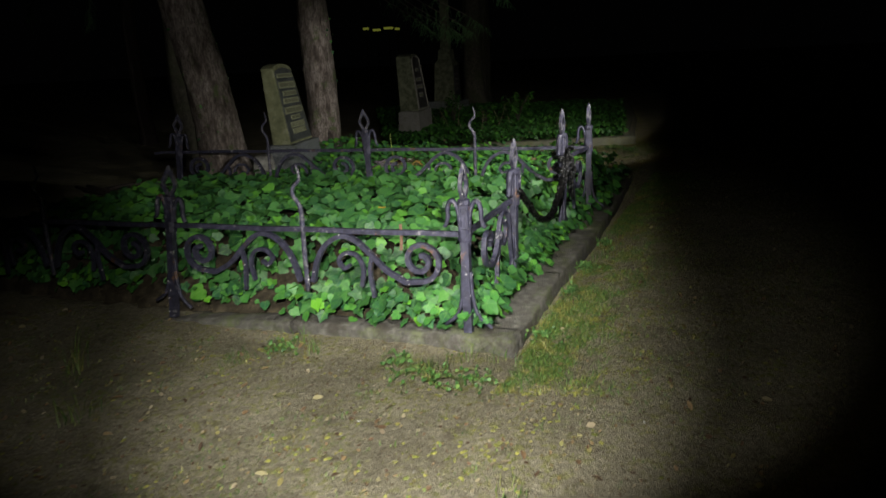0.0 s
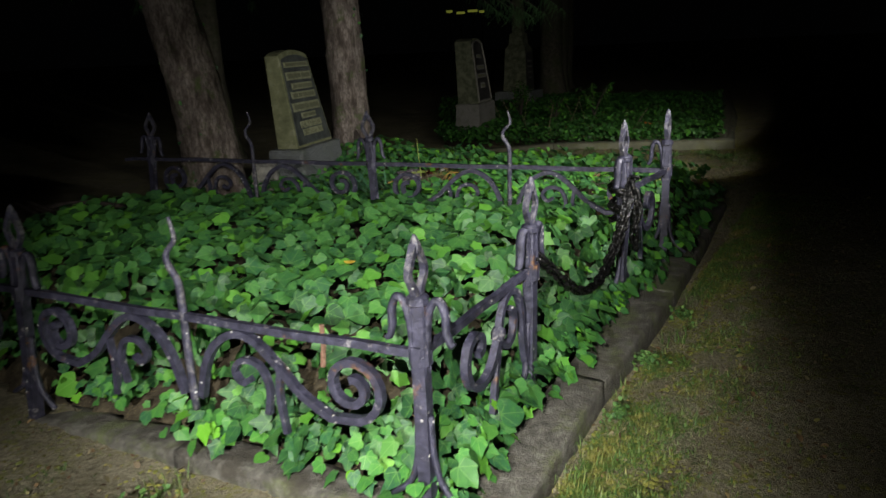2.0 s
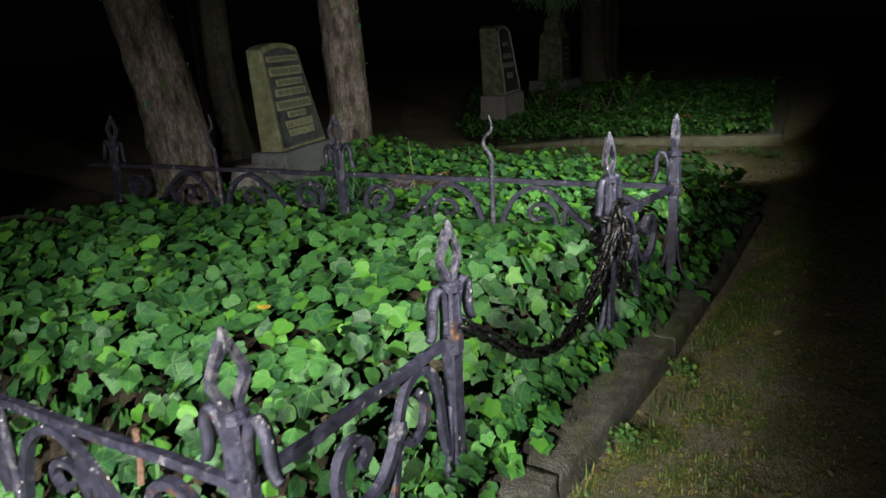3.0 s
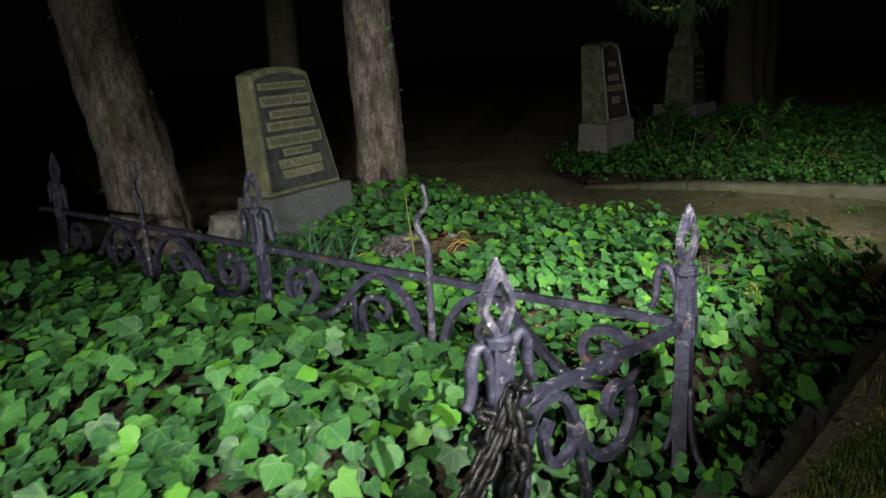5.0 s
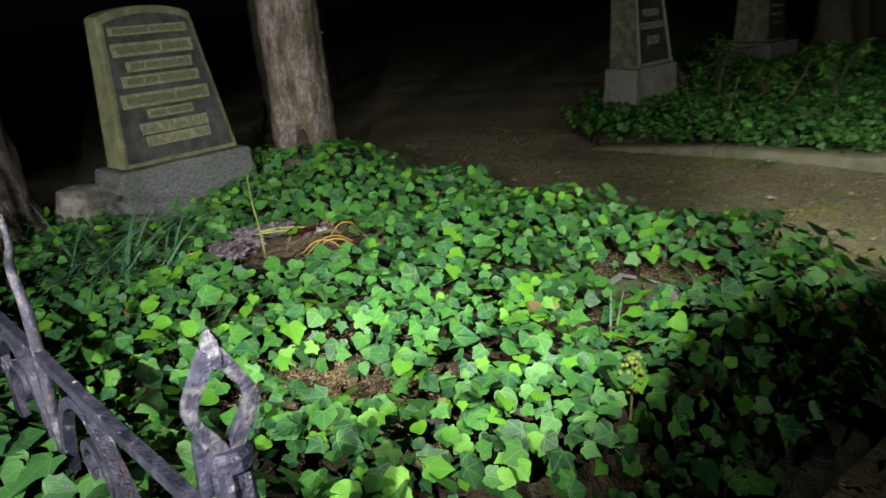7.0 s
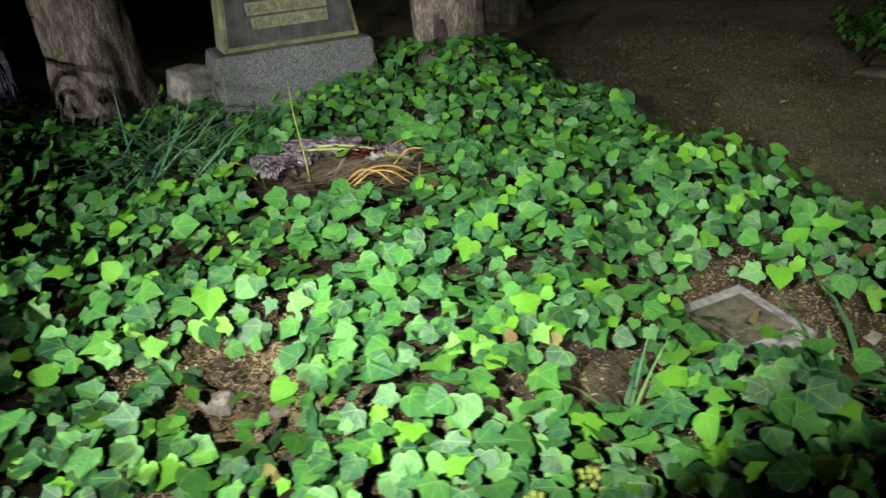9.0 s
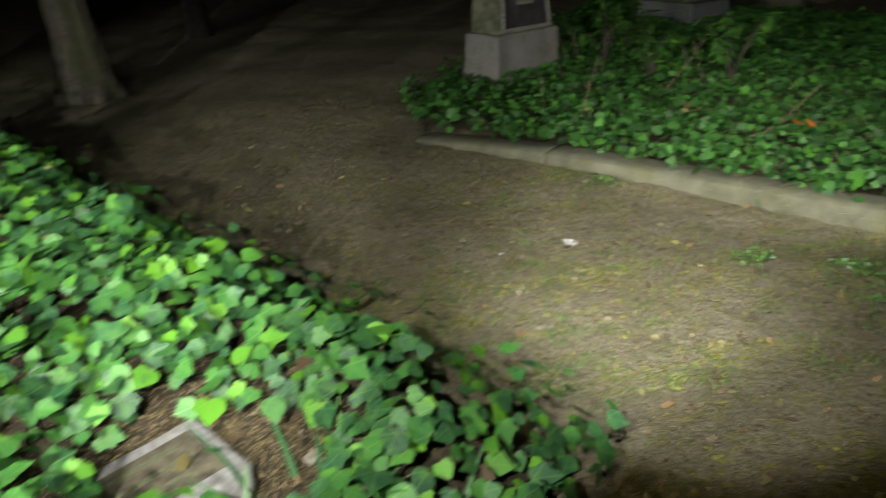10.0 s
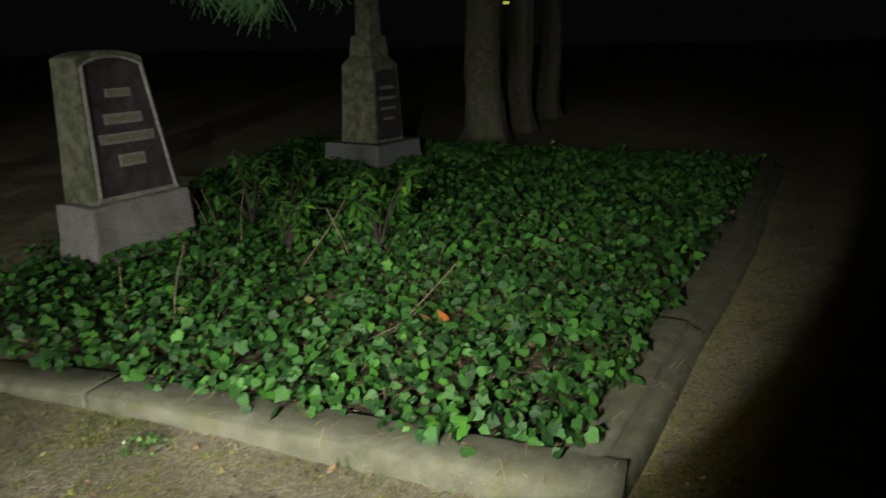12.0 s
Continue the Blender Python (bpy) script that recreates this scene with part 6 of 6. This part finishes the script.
# ---- spruce branch hanging in at the top ----
def spruce_branch():
    b = thing("spruce", Matrix.Translation((-7.2, 13.85, 0.05)), "spruce tree whose drooping branch hangs into view", "tree")
    part("trunk", trunk_mesh(0.15, 9.0, (0, 0), 9, 0.3, None, DARKWOOD), DARKWOOD, b)
    g = np.random.default_rng(91)
    for tip in ((6.42, 0.10, 1.79), (6.62, -0.05, 1.84), (6.22, 0.25, 1.82), (6.85, 0.25, 1.92), (5.85, 0.20, 1.90), (7.05, 0.05, 2.52), (7.25, 0.10, 2.40), (6.80, 0.10, 2.72), (-1.5, 1.0, 2.4), (-1.0, -1.6, 2.4), (0.5, 2.0, 2.4)):
        x, y, z = tip
        p = smooth_line([(0, 0, 4.0), (x * 0.5, y * 0.5, 3.7), (x * 0.9, y * 0.9, z + 0.42), (x, y, z)], 8)
        bm = bmesh.new()
        sweep(bm, p, [0.016 * (1 - 0.035 * i) for i in range(len(p))], 5)
        branch = part("branch", bm, BARK, b)
        roots, heads, lengths = [], [], []
        for q in p[10:]:
            for m in range(6):
                out = np.array([g.normal(0, 0.085), g.normal(0, 0.085), g.uniform(-0.17, -0.06)])
                for s in range(26):
                    k = s / 25.0
                    roots.append(np.array(q) + out * k + np.array([0, 0, -0.06 * k * k]))
                    heads.append(math.atan2(out[1], out[0]) + (1.2 if s % 2 else -1.2) + g.normal(0, 0.25))
                    lengths.append(0.026 * (1.1 - 0.5 * k))
        roots, n = np.array(roots), len(roots)
        ob = blades("needles", roots, np.array(lengths), g.uniform(0.005, 0.008, n), g.uniform(1.4, 2.2, n), np.array(heads), NEEDLES, branch, 0.0)
        tagged(ob, kind="stuff")


spruce_branch()


# ---- dark heap at the back corner of the fenced plot ----
def heap():
    h = thing("brushwood_heap", Matrix.Translation((-2.95, 5.75, 0.30)), "dark heap of broken boughs at the plot corner", "brushwood")
    g = random.Random(33)
    for i in range(9):
        a = g.uniform(-0.5, 0.5) + (0 if i % 2 else 3.0)
        c = Vector((g.uniform(-0.25, 0.25), g.uniform(-0.2, 0.2), 0.02 + 0.02 * i))
        d = Vector((math.cos(a), math.sin(a), g.uniform(-0.2, 0.25))) * g.uniform(0.25, 0.45)
        bm = bmesh.new()
        sweep(bm, smooth_line([c - d, c + Vector((0, 0, g.uniform(0, 0.05))), c + d], 5), g.uniform(0.012, 0.035), 6)
        part("bough", bm, DARKWOOD, h, smooth=True)


heap()


# ---- glowing blocks added for a yellow patch far between the trees ----
# The poles are made up and only carry the blocks.
for dx, w in ((-0.9, 0.35), (-0.2, 0.5), (0.55, 0.6), (1.1, 0.3)):
    z = 3.35 + 0.06 * math.sin(5 * dx)
    glow_stand = thing("far_glow", Matrix.Translation((-8.9 + dx, 47.0, 0.1)), "glowing block on an added pole for a faint yellow patch far behind the trees", "street lamp", "far lamps")
    bm = bmesh.new()
    sweep(bm, [(0, 0.1, 0), (0, 0.1, z - 0.1)], [0.05, 0.035], 8)
    part("pole", bm, DARKWOOD, glow_stand)
    bm = bmesh.new()
    block(bm, (w, 0.15, 0.14), (0, 0, z - 0.1), 0.03)
    part("glow_block", bm, GLOW, glow_stand)
